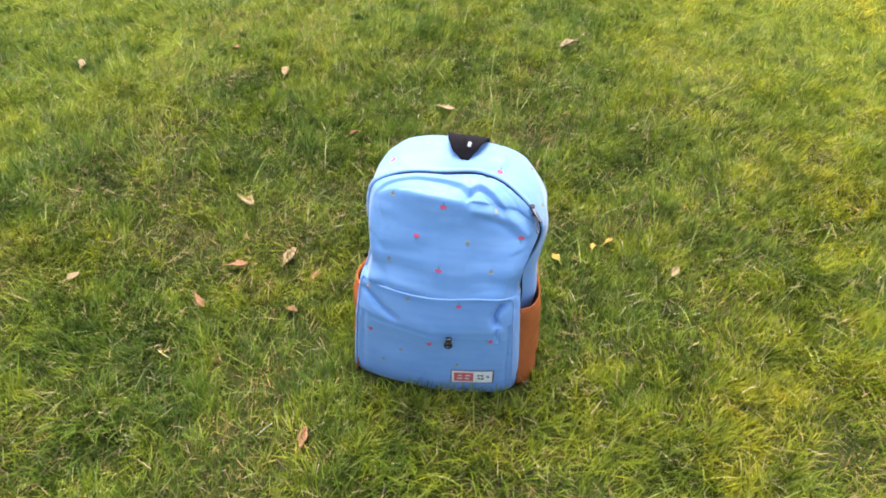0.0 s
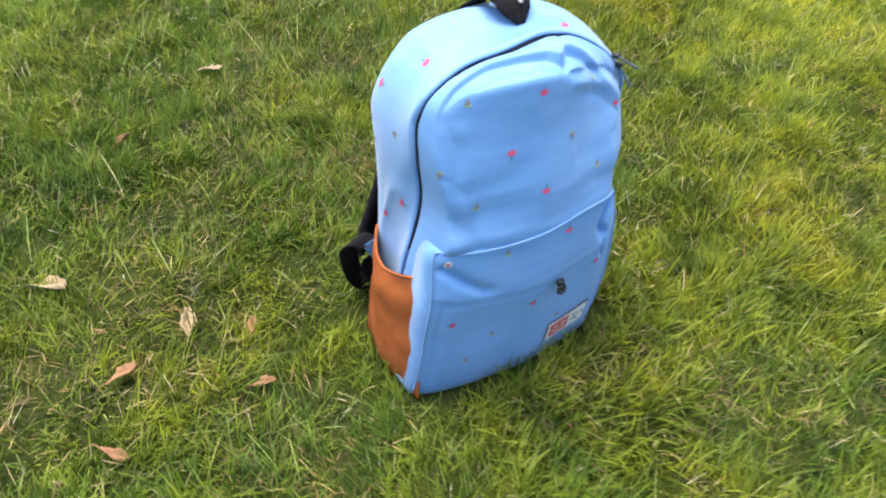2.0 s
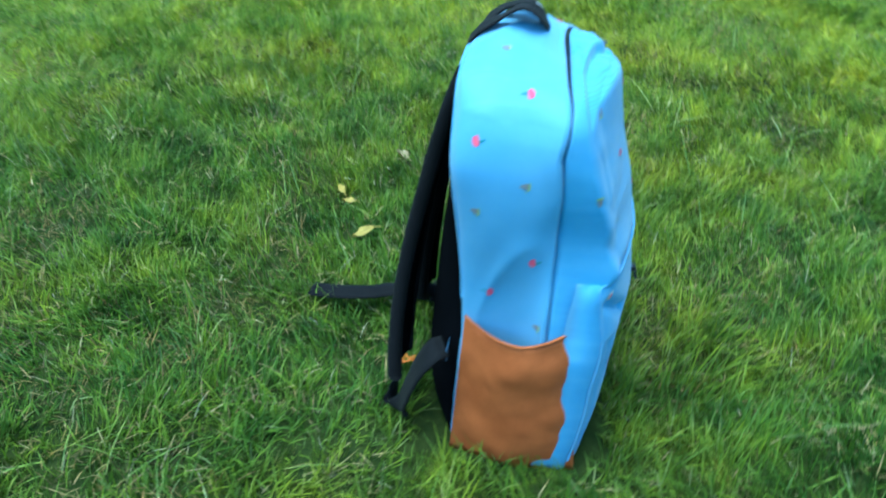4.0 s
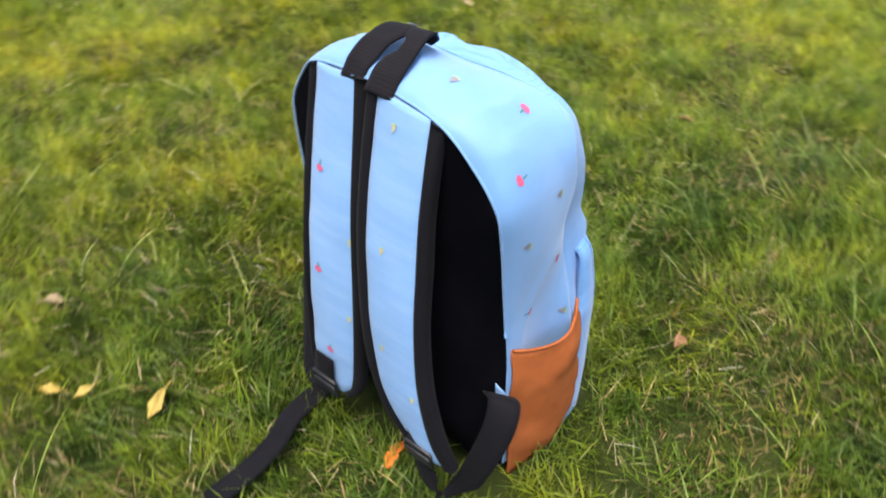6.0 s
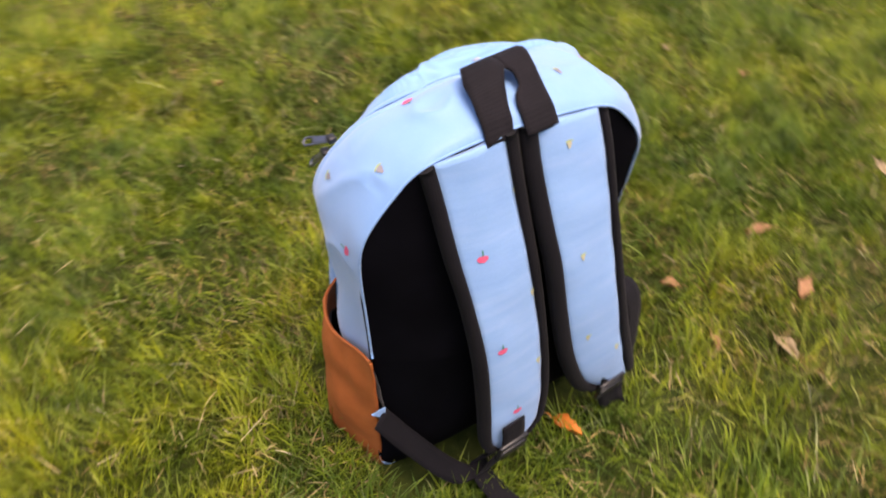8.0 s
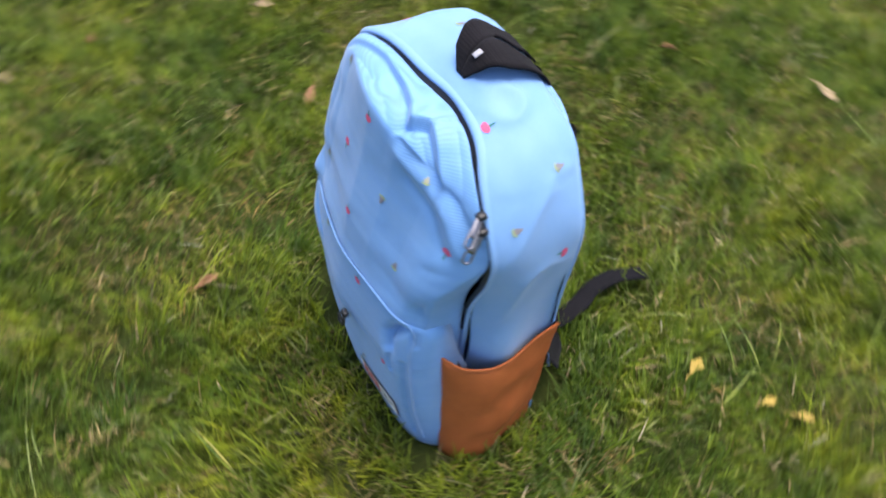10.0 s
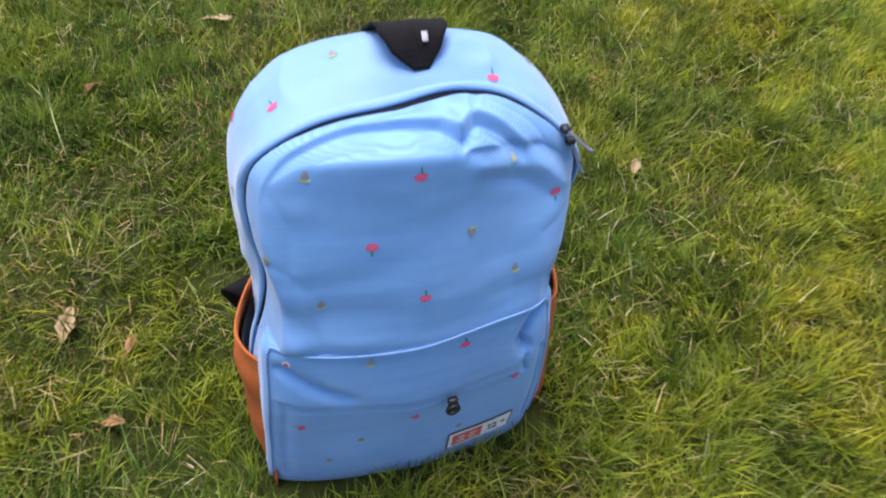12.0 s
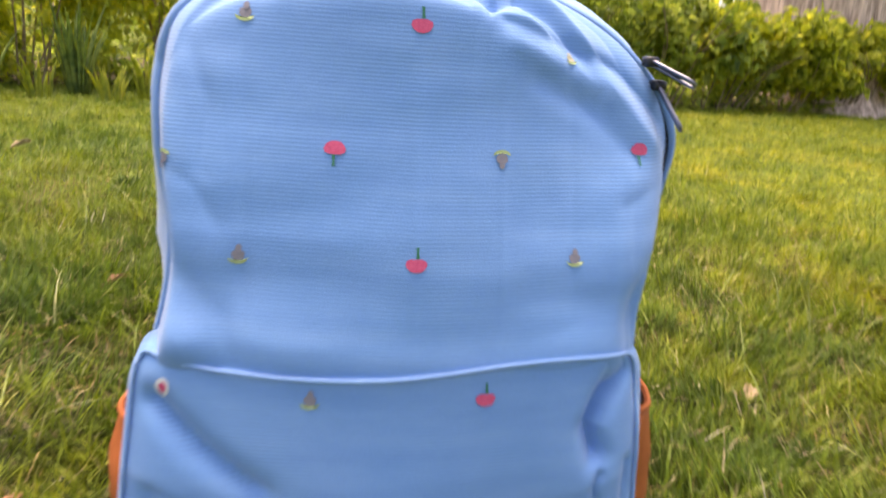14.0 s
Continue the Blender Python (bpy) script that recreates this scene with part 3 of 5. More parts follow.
def front_y(x, z):
    y = eased(z, [-0.02, 0.12, 0.20, 0.232, 0.255, 0.28, 0.30, 0.35, 0.38, 0.40, 0.43], [-0.106, -0.110, -0.116, -0.1255, -0.1300, -0.1275, -0.1225, -0.1065, -0.100, -0.0965, -0.091])
    side = np.abs((x - MID[0]) / 0.135)
    y = y + np.interp(z, [0.20, 0.24, 0.30], [0.028, 0.024, 0.016]) * np.clip((-0.025 - x) / 0.08, 0, 1) + np.interp(z, [0.20, 0.24, 0.28], [0.014, 0.012, 0.007]) * np.clip((x - 0.02) / 0.04, 0, 1)
    y = y + 0.015 * side ** 8
    # low down the panel runs on into the pocket's face, then tucks in behind it
    low = np.clip((0.285 - z) / 0.035, 0, 1)
    low = low * low * (3 - 2 * low)
    y = y * (1 - low) + (eased(z, [-0.02, 0.19, 0.219, 0.229, 0.241, 0.26, 0.29], [-0.106, -0.116, -0.125, -0.1325, -0.1358, -0.1322, -0.1265]) + bow(np.clip((x + 0.157) / 0.264, 0, 1))) * low
    return y + 0.020 * np.clip((z - 0.33) / 0.09, 0, 1) ** 1.5 * side ** 2


def near_line(x, z, line):
    """Distance from each (x, z) to a broken line."""
    best = np.full(len(x), 9.0)
    for (x0, z0), (x1, z1) in zip(line, line[1:]):
        dx, dz = x1 - x0, z1 - z0
        t = np.clip(((x - x0) * dx + (z - z0) * dz) / (dx * dx + dz * dz), 0, 1)
        best = np.minimum(best, np.hypot(x - x0 - t * dx, z - z0 - t * dz))
    return best


def ring(blend, scale, y_of, crown=0.0):
    o = OUT_B * (1 - blend) + OUT_F * blend
    o = o + (OUT_C - o) * crown
    o = MID + (o - MID) * scale
    z = o[:, 1]
    return np.stack([o[:, 0], y_of(o[:, 0], z), z], 1)


def belly(v, by=0.0042):
    """The -x side of the gusset swells out past the front panel's edge."""
    v[:, 0] -= by * np.clip((v[:, 2] - 0.22) / 0.06, 0, 1) * np.clip((0.425 - v[:, 2]) / 0.04, 0, 1) * np.clip((-0.09 - v[:, 0]) / 0.03, 0, 1) * np.clip((0.03 - v[:, 1]) / 0.06, 0, 1)
    return v


def lofted(name, rings, mat, label="", wrinkle=0.0, seed=0.0):
    v = np.vstack(rings)
    if wrinkle:
        v = v + np.stack([ripple(v, seed, 22) * 0.4, ripple(v, seed + 9, 22), ripple(v, seed + 17, 22) * 0.4], 1) * wrinkle
    f = grid_faces(NS, len(rings), True)
    return mesh_object(name, v, f, mat, pack, label)


# padded black back panel
def pad(z):
    return np.interp(z, [-0.02, 0.05, 0.2, 0.335, 0.40, 0.43], [0.036, 0.048, 0.042, 0.018, 0.008, 0.003])


rows = [ring(0, s, lambda x, z, s=s: back_y(x, z) + pad(z) * (1 - s ** 4) - 0.004 * (s > 0.99)) for s in (1.0, 0.985, 0.96, 0.9, 0.8, 0.65, 0.5, 0.33, 0.16, 0.002)]
back_panel = lofted("back_panel", rows[::-1], BLACK_MESH, "padded black mesh back panel", 0.002)
# piped seam between back panel and gusset
seam = ring(0, 0.998, lambda x, z: back_y(x, z) + 0.0005)
high_seam = seam[seam[:, 2] > 0.20]
tube("back_piping", [tuple(p) for p in high_seam[::6]], 0.0013, BLUE_SIDE_LIT, back_panel, "sewn blue seam", per=3, sides=6)
# side and top gusset
rows = []
for k in np.linspace(0, 1, 26):
    rows.append(ring(k, 1.0, lambda x, z, k=k: back_y(x, z) * (1 - k) + zip_y(x, np.minimum(z, 0.43)) * k, math.sin(math.pi * k) ** (0.55 if k < 0.5 else 0.85)))
v = np.vstack(rows)
crease = 1 - np.abs(ripple(v * np.array((1, 1, 0.45)), 90.0, 17)) * 2
push = (0.0040 * np.clip(crease, 0, 1) ** 3 + 0.0055 * ripple(v, 44.0, 9)) * np.repeat(np.sin(np.linspace(0, math.pi, len(rows))), NS)
v[:, 0] += np.sign(v[:, 0]) * push * (np.abs(v[:, 0]) > 0.12)
v[:, 2] += (push * 1.1 + 0.0020 * ripple(v * np.array((0.4, 2.6, 1.0)), 120.0, 20) * np.repeat(np.sin(np.linspace(0, math.pi, len(rows))), NS)) * (v[:, 2] > 0.40)
# the canvas fills the mouth of the +x side pocket
v[:, 0] += 0.009 * np.exp(-((v[:, 2] - 0.185) / 0.042) ** 2 - ((v[:, 1] + 0.052) / 0.032) ** 2) * (v[:, 0] > 0.09)
side_gusset = lofted("side_gusset", np.split(belly(v), len(rows)), BLUE_SIDE_LIT, "light blue gusset", 0.0022, 3.0)
# the gusset's edge laps over a dark zipper
rows = [ring(1.0, s, lambda x, z, d=d: zip_y(x, z) - d) for s, d in ((1.0, 0.0), (1.0, 0.0024), (0.997, 0.0042), (0.991, 0.0048), (0.983, 0.0042), (0.978, 0.0018))]
lofted("zip_flap", [belly(r, 0.0042 - 0.0008 * i) for i, r in enumerate(rows)], BLUE_SIDE_LIT, "blue flap over the zipper", 0.0022, 3.0)
rows = [ring(1.0, s, lambda x, z, d=d: zip_y(x, z) - d) for s, d in ((0.991, 0.001), (0.980, 0.0012), (0.965, 0.002), (0.935, 0.003))]
v = belly(np.vstack(rows))
faces = grid_faces(NS, len(rows), True)
over = [np.mean([v[i, 2] for i in q]) > 0.205 for q in faces]
zipper = mesh_object("zipper", v, [q for q, o in zip(faces, over) if o], PLASTIC, pack, "black zipper tape")
mesh_object("lower_seam", v, [q for q, o in zip(faces, over) if not o], BLUE_SIDE_LIT, pack, "blue sewn seam")
# front panel, slumped under the zipper
def sharp(d, wide):
    """A pinched fold: steep at its line, easing away."""
    return np.exp(-np.abs(d) / wide)


def soft_fold(d, wide):
    return np.exp(-(d / wide) ** 2)


FOLD = [(-0.137, -0.066), (-0.113, -0.060), (-0.066, -0.056), (-0.023, -0.062), (0.000, -0.068), (0.015, -0.078), (0.029, -0.064), (0.050, -0.071), (0.080, -0.084), (0.112, -0.098)]
steps = [(0.945, -0.04), (0.955, -0.01), (0.964, 0.02), (0.972, 0.05)]
for f in np.linspace(0.07, 0.95, 60):
    steps.append((0.986 - 0.012 * math.exp(-(f - 0.07) / 0.04) - 0.038 * f ** 2.2, f))
steps += [(0.944, 0.975), (0.936, 0.99), (0.925, 0.998)]
steps += [(s, 1.0) for s in np.concatenate([np.linspace(0.905, 0.08, 56), [0.002]])]
rows = [ring(1.0, s, lambda x, z, f=f: (zip_y(x, z) - 0.0045) * (1 - f) + front_y(x, z) * f) for s, f in steps]
v = np.vstack(rows)
# the right edge gapes away from the zipper
gape = 0.009 * soft_fold(v[:, 2] - 0.300, 0.055) * np.clip((v[:, 0] - 0.085) / 0.02, 0, 1)
v[:, 0] -= gape
high = np.clip((v[:, 2] - 0.372) / 0.02, 0, 1)
d = near_line(v[:, 0], v[:, 1], FOLD)
fold_y = np.interp(v[:, 0], [p[0] for p in FOLD], [p[1] for p in FOLD])
front_side = v[:, 1] < fold_y
side_of = np.where(front_side, d, -d)
fold_size = np.interp(v[:, 0], [-0.13, -0.06, 0.0, 0.016, 0.03, 0.07, 0.11], [0.0026, 0.0042, 0.0066, 0.0086, 0.0082, 0.0064, 0.0024])
v[:, 2] -= high * fold_size * np.tanh(side_of / 0.0015) * sharp(d, 0.009)
for line, deep in (([(-0.125, -0.078), (-0.09, -0.072), (-0.05, -0.076)], 0.0016), ([(-0.10, -0.045), (-0.06, -0.040), (-0.02, -0.046)], 0.0013), ([(0.05, -0.050), (0.08, -0.062), (0.105, -0.078)], 0.0016), ([(-0.02, -0.082), (0.0, -0.090)], 0.0018), ([(0.035, -0.075), (0.06, -0.086), (0.09, -0.094)], 0.0024)):
    v[:, 2] -= high * deep * sharp(near_line(v[:, 0], v[:, 1], line), 0.0035)
d = near_line(v[:, 0], v[:, 1], [(0.016, -0.080), (0.010, -0.092), (0.004, -0.104)])
v[:, 2] -= high * 0.0040 * sharp(d, 0.004)
d = near_line(v[:, 0], v[:, 1], [(0.028, -0.063), (0.036, -0.047), (0.042, -0.036)])
v[:, 2] -= high * 0.0030 * sharp(d, 0.004)
# the brow hangs lower towards the right
reach = np.concatenate([np.full(NS, np.clip(f, 0, 1) ** 1.4) for _, f in steps])
v[:, 2] -= reach * 0.022 * np.clip((v[:, 0] + 0.03) / 0.12, 0, 1) ** 1.2 * np.clip((v[:, 2] - 0.30) / 0.09, 0, 1)
on_front = np.clip((-0.065 - v[:, 1]) / 0.012, 0, 1)
for line, depth, wide in (([(0.020, 0.408), (0.050, 0.399), (0.090, 0.387), (0.122, 0.362)], 0.0050, 0.0050), ([(0.028, 0.398), (0.056, 0.387), (0.090, 0.373), (0.114, 0.350)], -0.0036, 0.0070),
                          ([(0.040, 0.380), (0.070, 0.366), (0.100, 0.343)], 0.0022, 0.0060), ([(-0.13, 0.385), (-0.122, 0.36), (-0.125, 0.33)], 0.0018, 0.006), ([(-0.137, 0.280), (-0.116, 0.262), (-0.110, 0.243)], 0.0016, 0.008),
                          ([(0.108, 0.285), (0.095, 0.262), (0.097, 0.243)], 0.0025, 0.006), ([(-0.145, 0.330), (-0.128, 0.322), (-0.118, 0.305)], 0.0012, 0.006),
                          ([(0.112, 0.325), (0.092, 0.318)], 0.0012, 0.006), ([(-0.05, 0.255), (0.02, 0.250), (0.07, 0.262)], 0.0008, 0.012)):
    v[:, 1] += depth * (0.5 * sharp(near_line(v[:, 0], v[:, 2], line), wide * 0.7) + 0.5 * soft_fold(near_line(v[:, 0], v[:, 2], line), wide)) * on_front
v[:, 1] -= 0.006 * soft_fold(near_line(v[:, 0], v[:, 2], [(-0.150, 0.266), (-0.138, 0.250)]), 0.012) * on_front
v[:, 1] += (0.0018 * np.clip((v[:, 2] - 0.235) / 0.05, 0.3, 1) * ripple(v, 6.0, 9) + 0.0007 * ripple(v * np.array((0.6, 1, 1.5)), 61.0, 40)) * on_front
front_panel = lofted("front_panel", np.split(v, len(rows)), BLUE, "light blue front panel with a slumped top", 0.0012, 6.0)


# front pocket
def pocket_point(u, w):
    """u across from 0 to 1, w up from 0 to 1."""
    inset = 0.009 * (1 - np.sqrt(np.clip(1 - ((w - 0.93) / 0.07).clip(0, 1) ** 2, 0, 1)))
    left, right = np.interp(w, [0, 0.6, 1], [-0.181, -0.170, -0.159]) + inset, np.interp(w, [0, 0.4, 1], [0.134, 0.127, 0.113]) - inset
    x = left + (right - left) * u
    top = eased(u, [0, 0.35, 0.7, 0.9, 1], [0.240, 0.2368, 0.2445, 0.2445, 0.240])
    z = -0.012 + (top + 0.012) * w
    lip = 0.162 + 0.016 * np.abs(2 * u - 1) ** 2
    y = eased(z, [-0.02, 0.03, 0.08, 0.15], [-0.132, -0.138, -0.1420, -0.1450])
    above = np.clip((z - lip) / (top - lip), 0, 1)
    y = np.where(z > lip, -0.1450 + 0.0095 * above ** 1.2, y)
    y = np.where((z <= lip) & (z > lip - 0.012), -0.1445, y)
    y = y + bow(u, 0.0215 + 0.010 * (1 - w))
    return x, y, z


PU = np.concatenate([np.linspace(0, 0.1, 12), np.linspace(0.115, 0.80, 48), np.linspace(0.805, 0.96, 50), np.linspace(0.97, 1, 6)])
pn = len(PU)
pu, pw = np.meshgrid(PU, np.concatenate([np.linspace(0, 0.6, 26), np.linspace(0.61, 0.8, 34), np.linspace(0.81, 1, 26)]))
px, py, pz = pocket_point(pu.ravel(), pw.ravel())
clear = np.clip((1 - pw.ravel()) / 0.05, 0, 1) * np.clip(pu.ravel() / 0.035, 0, 1) * np.clip((1 - pu.ravel()) / 0.035, 0, 1)
for line, depth, wide in (([(-0.146, 0.216), (-0.126, 0.197), (-0.098, 0.176)], 0.009, 0.007), ([(0.090, 0.234), (0.079, 0.217), (0.074, 0.204), (0.079, 0.188)], 0.013, 0.0065), ([(0.104, 0.232), (0.106, 0.215)], 0.004, 0.0035),
                          ([(0.082, 0.176), (0.080, 0.168), (0.084, 0.150)], 0.0045, 0.0035), ([(0.100, 0.180), (0.104, 0.10), (0.108, 0.02)], 0.004, 0.004),
                          ([(-0.150, 0.17), (-0.157, 0.09), (-0.160, 0.02)], 0.003, 0.005)):
    py += clear * depth * (0.6 * sharp(near_line(px, pz, line), wide * 0.6) + 0.5 * soft_fold(near_line(px, pz, line), wide))
pv = np.stack([px, py, pz], 1)
pv[:, 1] += ripple(pv, 31, 14) * (0.003 - 0.0018 * np.clip((pz - 0.18) / 0.04, 0, 1))
edge_depth = np.zeros((len(pv), 3))
edge_depth[:, 1] = 0.045 - 0.026 * np.clip((pz - 0.15) / 0.09, 0, 1)
front_pocket = slab("front_pocket", pv, pn, 86, edge_depth, BLUE, pack, "light blue front pocket with an overhanging flap")
row = pv.reshape(86, pn, 3)
rim = [row[j, 1] for j in range(2, 84, 6)] + [row[84, i] for i in range(1, pn - 7, 5)] + [row[j, pn - 7] for j in range(82, 2, -6)]
tube("pocket_piping", [tuple(p + np.array((0, -0.0016, 0.0008))) for p in rim], 0.0012, BLUE_SIDE_LIT, front_pocket, "blue piped edge", per=3, sides=6)


# side pockets of tan leather
def side_pocket(bf, tf, tb, bb, out, swell=0.012, skew=1.0, low=0.5):
    """Corners: bottom front, top front, top back, bottom back; out is the side it swells to."""
    bf, tf, tb, bb = (np.array(p, float) for p in (bf, tf, tb, bb))
    nu, nv = 28, 24
    v = []
    for w in np.linspace(0, 1, nv):
        for u in np.linspace(0, 1, nu):
            p = (bf * (1 - u) + bb * u) * (1 - w) + (tf * (1 - u) + tb * u) * w
            p = p + np.array((out * (swell * math.sin(math.pi * u ** skew) * (low + (1.5 - low) * w) + 0.006 * math.sin(math.pi * w) * math.sin(math.pi * u)), 0, -0.011 * w ** 2 * math.sin(math.pi * u) ** 0.9))
            v.append(p)
    v = np.array(v)
    v[:, 0] += out * (ripple(v, 50 + out, 24) * 0.005 + ripple(v, 80 + out, 65) * 0.0016)
    depth = np.zeros_like(v)
    depth[:, 0] = -out * 0.0022
    f = slab("side_pocket", v, nu, nv, depth, BROWN, pack, "tan leather side pocket, sagging open")
    for q in f.data.polygons:
        if out < 0:
            q.flip()
    hem = [tuple(v[(nv - 1) * nu + i] + np.array((0, 0, 0.0005))) for i in range(0, nu - 2, 3)] + [tuple(v[-1] + np.array((0, 0, 0.0005)))]
    tube("hem", hem, 0.0017, BROWN, f, per=3, sides=6)
    inner = v.copy()
    inner[:, 0] -= out * (0.004 + 0.014 * np.repeat(1 - np.linspace(0, 1, nv), nu))
    inner[:, 2] -= 0.012 * np.repeat(np.linspace(0, 1, nv), nu)
    inner[:, 1] = np.clip(inner[:, 1], bf[1] * 0.2 + tf[1] * 0.8 + 0.022, 1)
    inner[:, 2] -= 0.006
    slab("pocket_lining", inner, nu, nv, -depth * 0.5, LINING, f, "dark pocket lining")
    return f


side_pocket((-0.176, -0.106, -0.016), (-0.160, -0.080, 0.185), (-0.153, 0.034, 0.181), (-0.170, 0.042, -0.016), -1, 0.016, 0.95)
side_pocket((0.133, -0.102, -0.014), (0.113, -0.098, 0.188), (0.145, 0.028, 0.200), (0.148, 0.022, -0.014), 1, 0.0172, 0.58, 1.5)


# shoulder straps
def shoulder_strap(z, y, bind_a, blue_a, blue_b, bind_b, label, twist=(0,) * 8):
    """Edges of the binding and of the blue face, from the top to the bottom end; twist lifts the first edge off the back."""
    crown = OUT_B[(OUT_B[:, 1] > 0.39)]
    crown = crown[np.argsort(crown[:, 0])]
    rows = [spline([(a, b + k * w, c) for a, b, c, w in zip(e, y, [np.interp(e[0], crown[:, 0], crown[:, 1]) - 0.001] + list(z[1:]), twist)], 6) for e, k in ((bind_a, 1), (blue_a, 1), (blue_b, 0), (bind_b, 0))]
    n = len(rows[0])
    face = []
    for k in range(n):
        for u in np.linspace(0, 1, 13):
            p = rows[1][k] * (1 - u) + rows[2][k] * u
            face.append(p + np.array((0, 0.0045 * math.sin(math.pi * u) ** 0.6, 0)))
    face = np.array(face)
    face[:, 1] += ripple(face, 70, 30) * 0.0015
    depth = np.zeros_like(face)
    depth[:, 1] = -0.005
    strap = slab("shoulder_strap", face, 13, n, depth, BLUE_PALE, pack, label)
    if bind_a[0] < blue_b[0]:
        for q in strap.data.polygons:
            q.flip()
    back = face + np.array((0, -0.0055, 0))
    slab("strap_lining", back, 13, n, depth * 0.9, BLACK_MESH, strap, "black mesh underside")
    for a, b in ((rows[0], rows[1]), (rows[3], rows[2])):
        v = []
        for k in range(n):
            w = a[k] - b[k]
            for m, h in ((-0.12, 0.0028), (0.15, 0.0040), (0.6, 0.0034), (1.0, 0.0), (1.02, -0.005), (0.9, -0.0105), (0.4, -0.0125), (-0.12, -0.012)):
                v.append(b[k] + w * m + np.array((0, h, 0)))
        mesh_object("binding", v, grid_faces(8, n, True) + [tuple(range(8)), tuple(8 * n - 1 - i for i in range(8))], BLACK_WEB, strap, "black edge binding")
    return strap


strap_a = shoulder_strap([0.428, 0.39, 0.335, 0.285, 0.217, 0.145, 0.085, 0.060], [0.051, 0.060, 0.074, 0.0857, 0.0975, 0.107, 0.112, 0.112], [0.093, 0.089, 0.085, 0.079, 0.074, 0.071, 0.069, 0.062],
                         [0.083, 0.080, 0.076, 0.0705, 0.0645, 0.062, 0.060, 0.050], [0.0205, 0.017, 0.0115, 0.006, -0.001, -0.005, -0.002, 0.012],
                         [0.009, 0.006, 0.001, -0.004, -0.010, -0.015, -0.013, 0.002], "padded blue shoulder strap with black binding",
                         (-0.010, -0.010, -0.007, -0.0037, 0.0, -0.0015, -0.0025, -0.002))
strap_b = shoulder_strap([0.425, 0.39, 0.34, 0.295, 0.228, 0.16, 0.10, 0.062], [0.0585, 0.070, 0.0837, 0.0937, 0.1082, 0.118, 0.121, 0.118], [0.0065, 0.005, 0.0, -0.006, -0.014, -0.026, -0.048, -0.078],
                         [-0.005, -0.007, -0.012, -0.018, -0.026, -0.039, -0.063, -0.094], [-0.071, -0.074, -0.078, -0.083, -0.091, -0.103, -0.120, -0.136],
                         [-0.081, -0.083, -0.087, -0.093, -0.101, -0.115, -0.134, -0.148], "padded blue shoulder strap with black binding, bent outwards",
                         (-0.0055, -0.006, -0.004, -0.001, -0.004, -0.005, -0.004, -0.003))


def buckle(at, turn, strap):
    e = Euler((radians(-8), 0, radians(turn)))
    b = part("buckle", rounded_box((0.036, 0.006, 0.010), at, 0.0022, e), PLASTIC, strap, "black plastic strap adjuster")
    for dz in (-0.013, 0.013):
        p = Vector((0, -0.001, dz))
        p.rotate(e)
        part("bar", rounded_box((0.034, 0.005, 0.0055), Vector(at) + p, 0.0018, e), PLASTIC, b)
    for dx in (-0.0165, 0.0165):
        p = Vector((dx, -0.001, 0))
        p.rotate(e)
        part("bar", rounded_box((0.004, 0.005, 0.030), Vector(at) + p, 0.0015, e), PLASTIC, b)


buckle((0.037, 0.121, 0.066), 0, strap_a)
buckle((-0.104, 0.123, 0.062), 0, strap_b)
ribbon("webbing", [(0.037, 0.1185, 0.112), (0.037, 0.121, 0.09), (0.038, 0.121, 0.06)], (1, 0, 0), 0.0140, 0.002, BLACK_WEB, strap_a, "black webbing tab", per=6)
ribbon("webbing", [(-0.100, 0.1195, 0.108), (-0.102, 0.122, 0.088), (-0.105, 0.123, 0.055)], (1, 0, 0), 0.0140, 0.002, BLACK_WEB, strap_b, "black webbing tab", per=6)
# loose ends and the lower webbing that runs back to the bag's sides
ribbon("loose_webbing", [(0.044, 0.108, 0.046), (0.060, 0.094, 0.022), (0.066, 0.112, 0.018), (0.065, 0.140, 0.020), (0.060, 0.165, 0.022), (0.050, 0.192, 0.022), (0.047, 0.235, 0.018), (0.058, 0.285, 0.006)],
       [(1, 0, 0.1), (1, 0.1, 0.2), (1, 0.1, 0.15), (1, 0.15, 0.15), (1, 0.3, 0.15), (1, 0.1, 0.15), (1, 0, 0.15), (1, -0.2, 0.2)], 0.0125, 0.0018, BLACK_WEB, strap_a, "loose black webbing end lying on the grass")
ribbon("lower_webbing", [(0.042, 0.114, 0.055), (0.068, 0.108, 0.018), (0.095, 0.092, 0.030), (0.123, 0.062, 0.068), (0.147, 0.034, 0.110)],
       [(0.9, 0, -0.2), (0.9, 0.1, 0.2), (0.8, 0.3, -0.4), (0.8, 0.2, -0.5), (0.7, 0.3, -0.5)], 0.0125, 0.0018, BLACK_WEB, strap_a, "black lower webbing")
ribbon("lower_webbing", [(-0.108, 0.118, 0.050), (-0.122, 0.120, 0.012), (-0.138, 0.114, 0.004), (-0.153, 0.104, 0.030), (-0.165, 0.092, 0.075), (-0.172, 0.078, 0.118), (-0.167, 0.064, 0.139), (-0.154, 0.055, 0.134)],
       [(-0.8, 0, -0.5), (-0.5, 0.2, 0.8), (0.2, 0.9, 0.3), (0.9, 0.4, -0.15), (0.95, 0.3, -0.1), (0.95, 0.3, 0), (0.9, 0.4, 0), (0.9, 0.4, 0)], 0.0165, 0.0018, BLACK_WEB, strap_b, "black lower webbing")


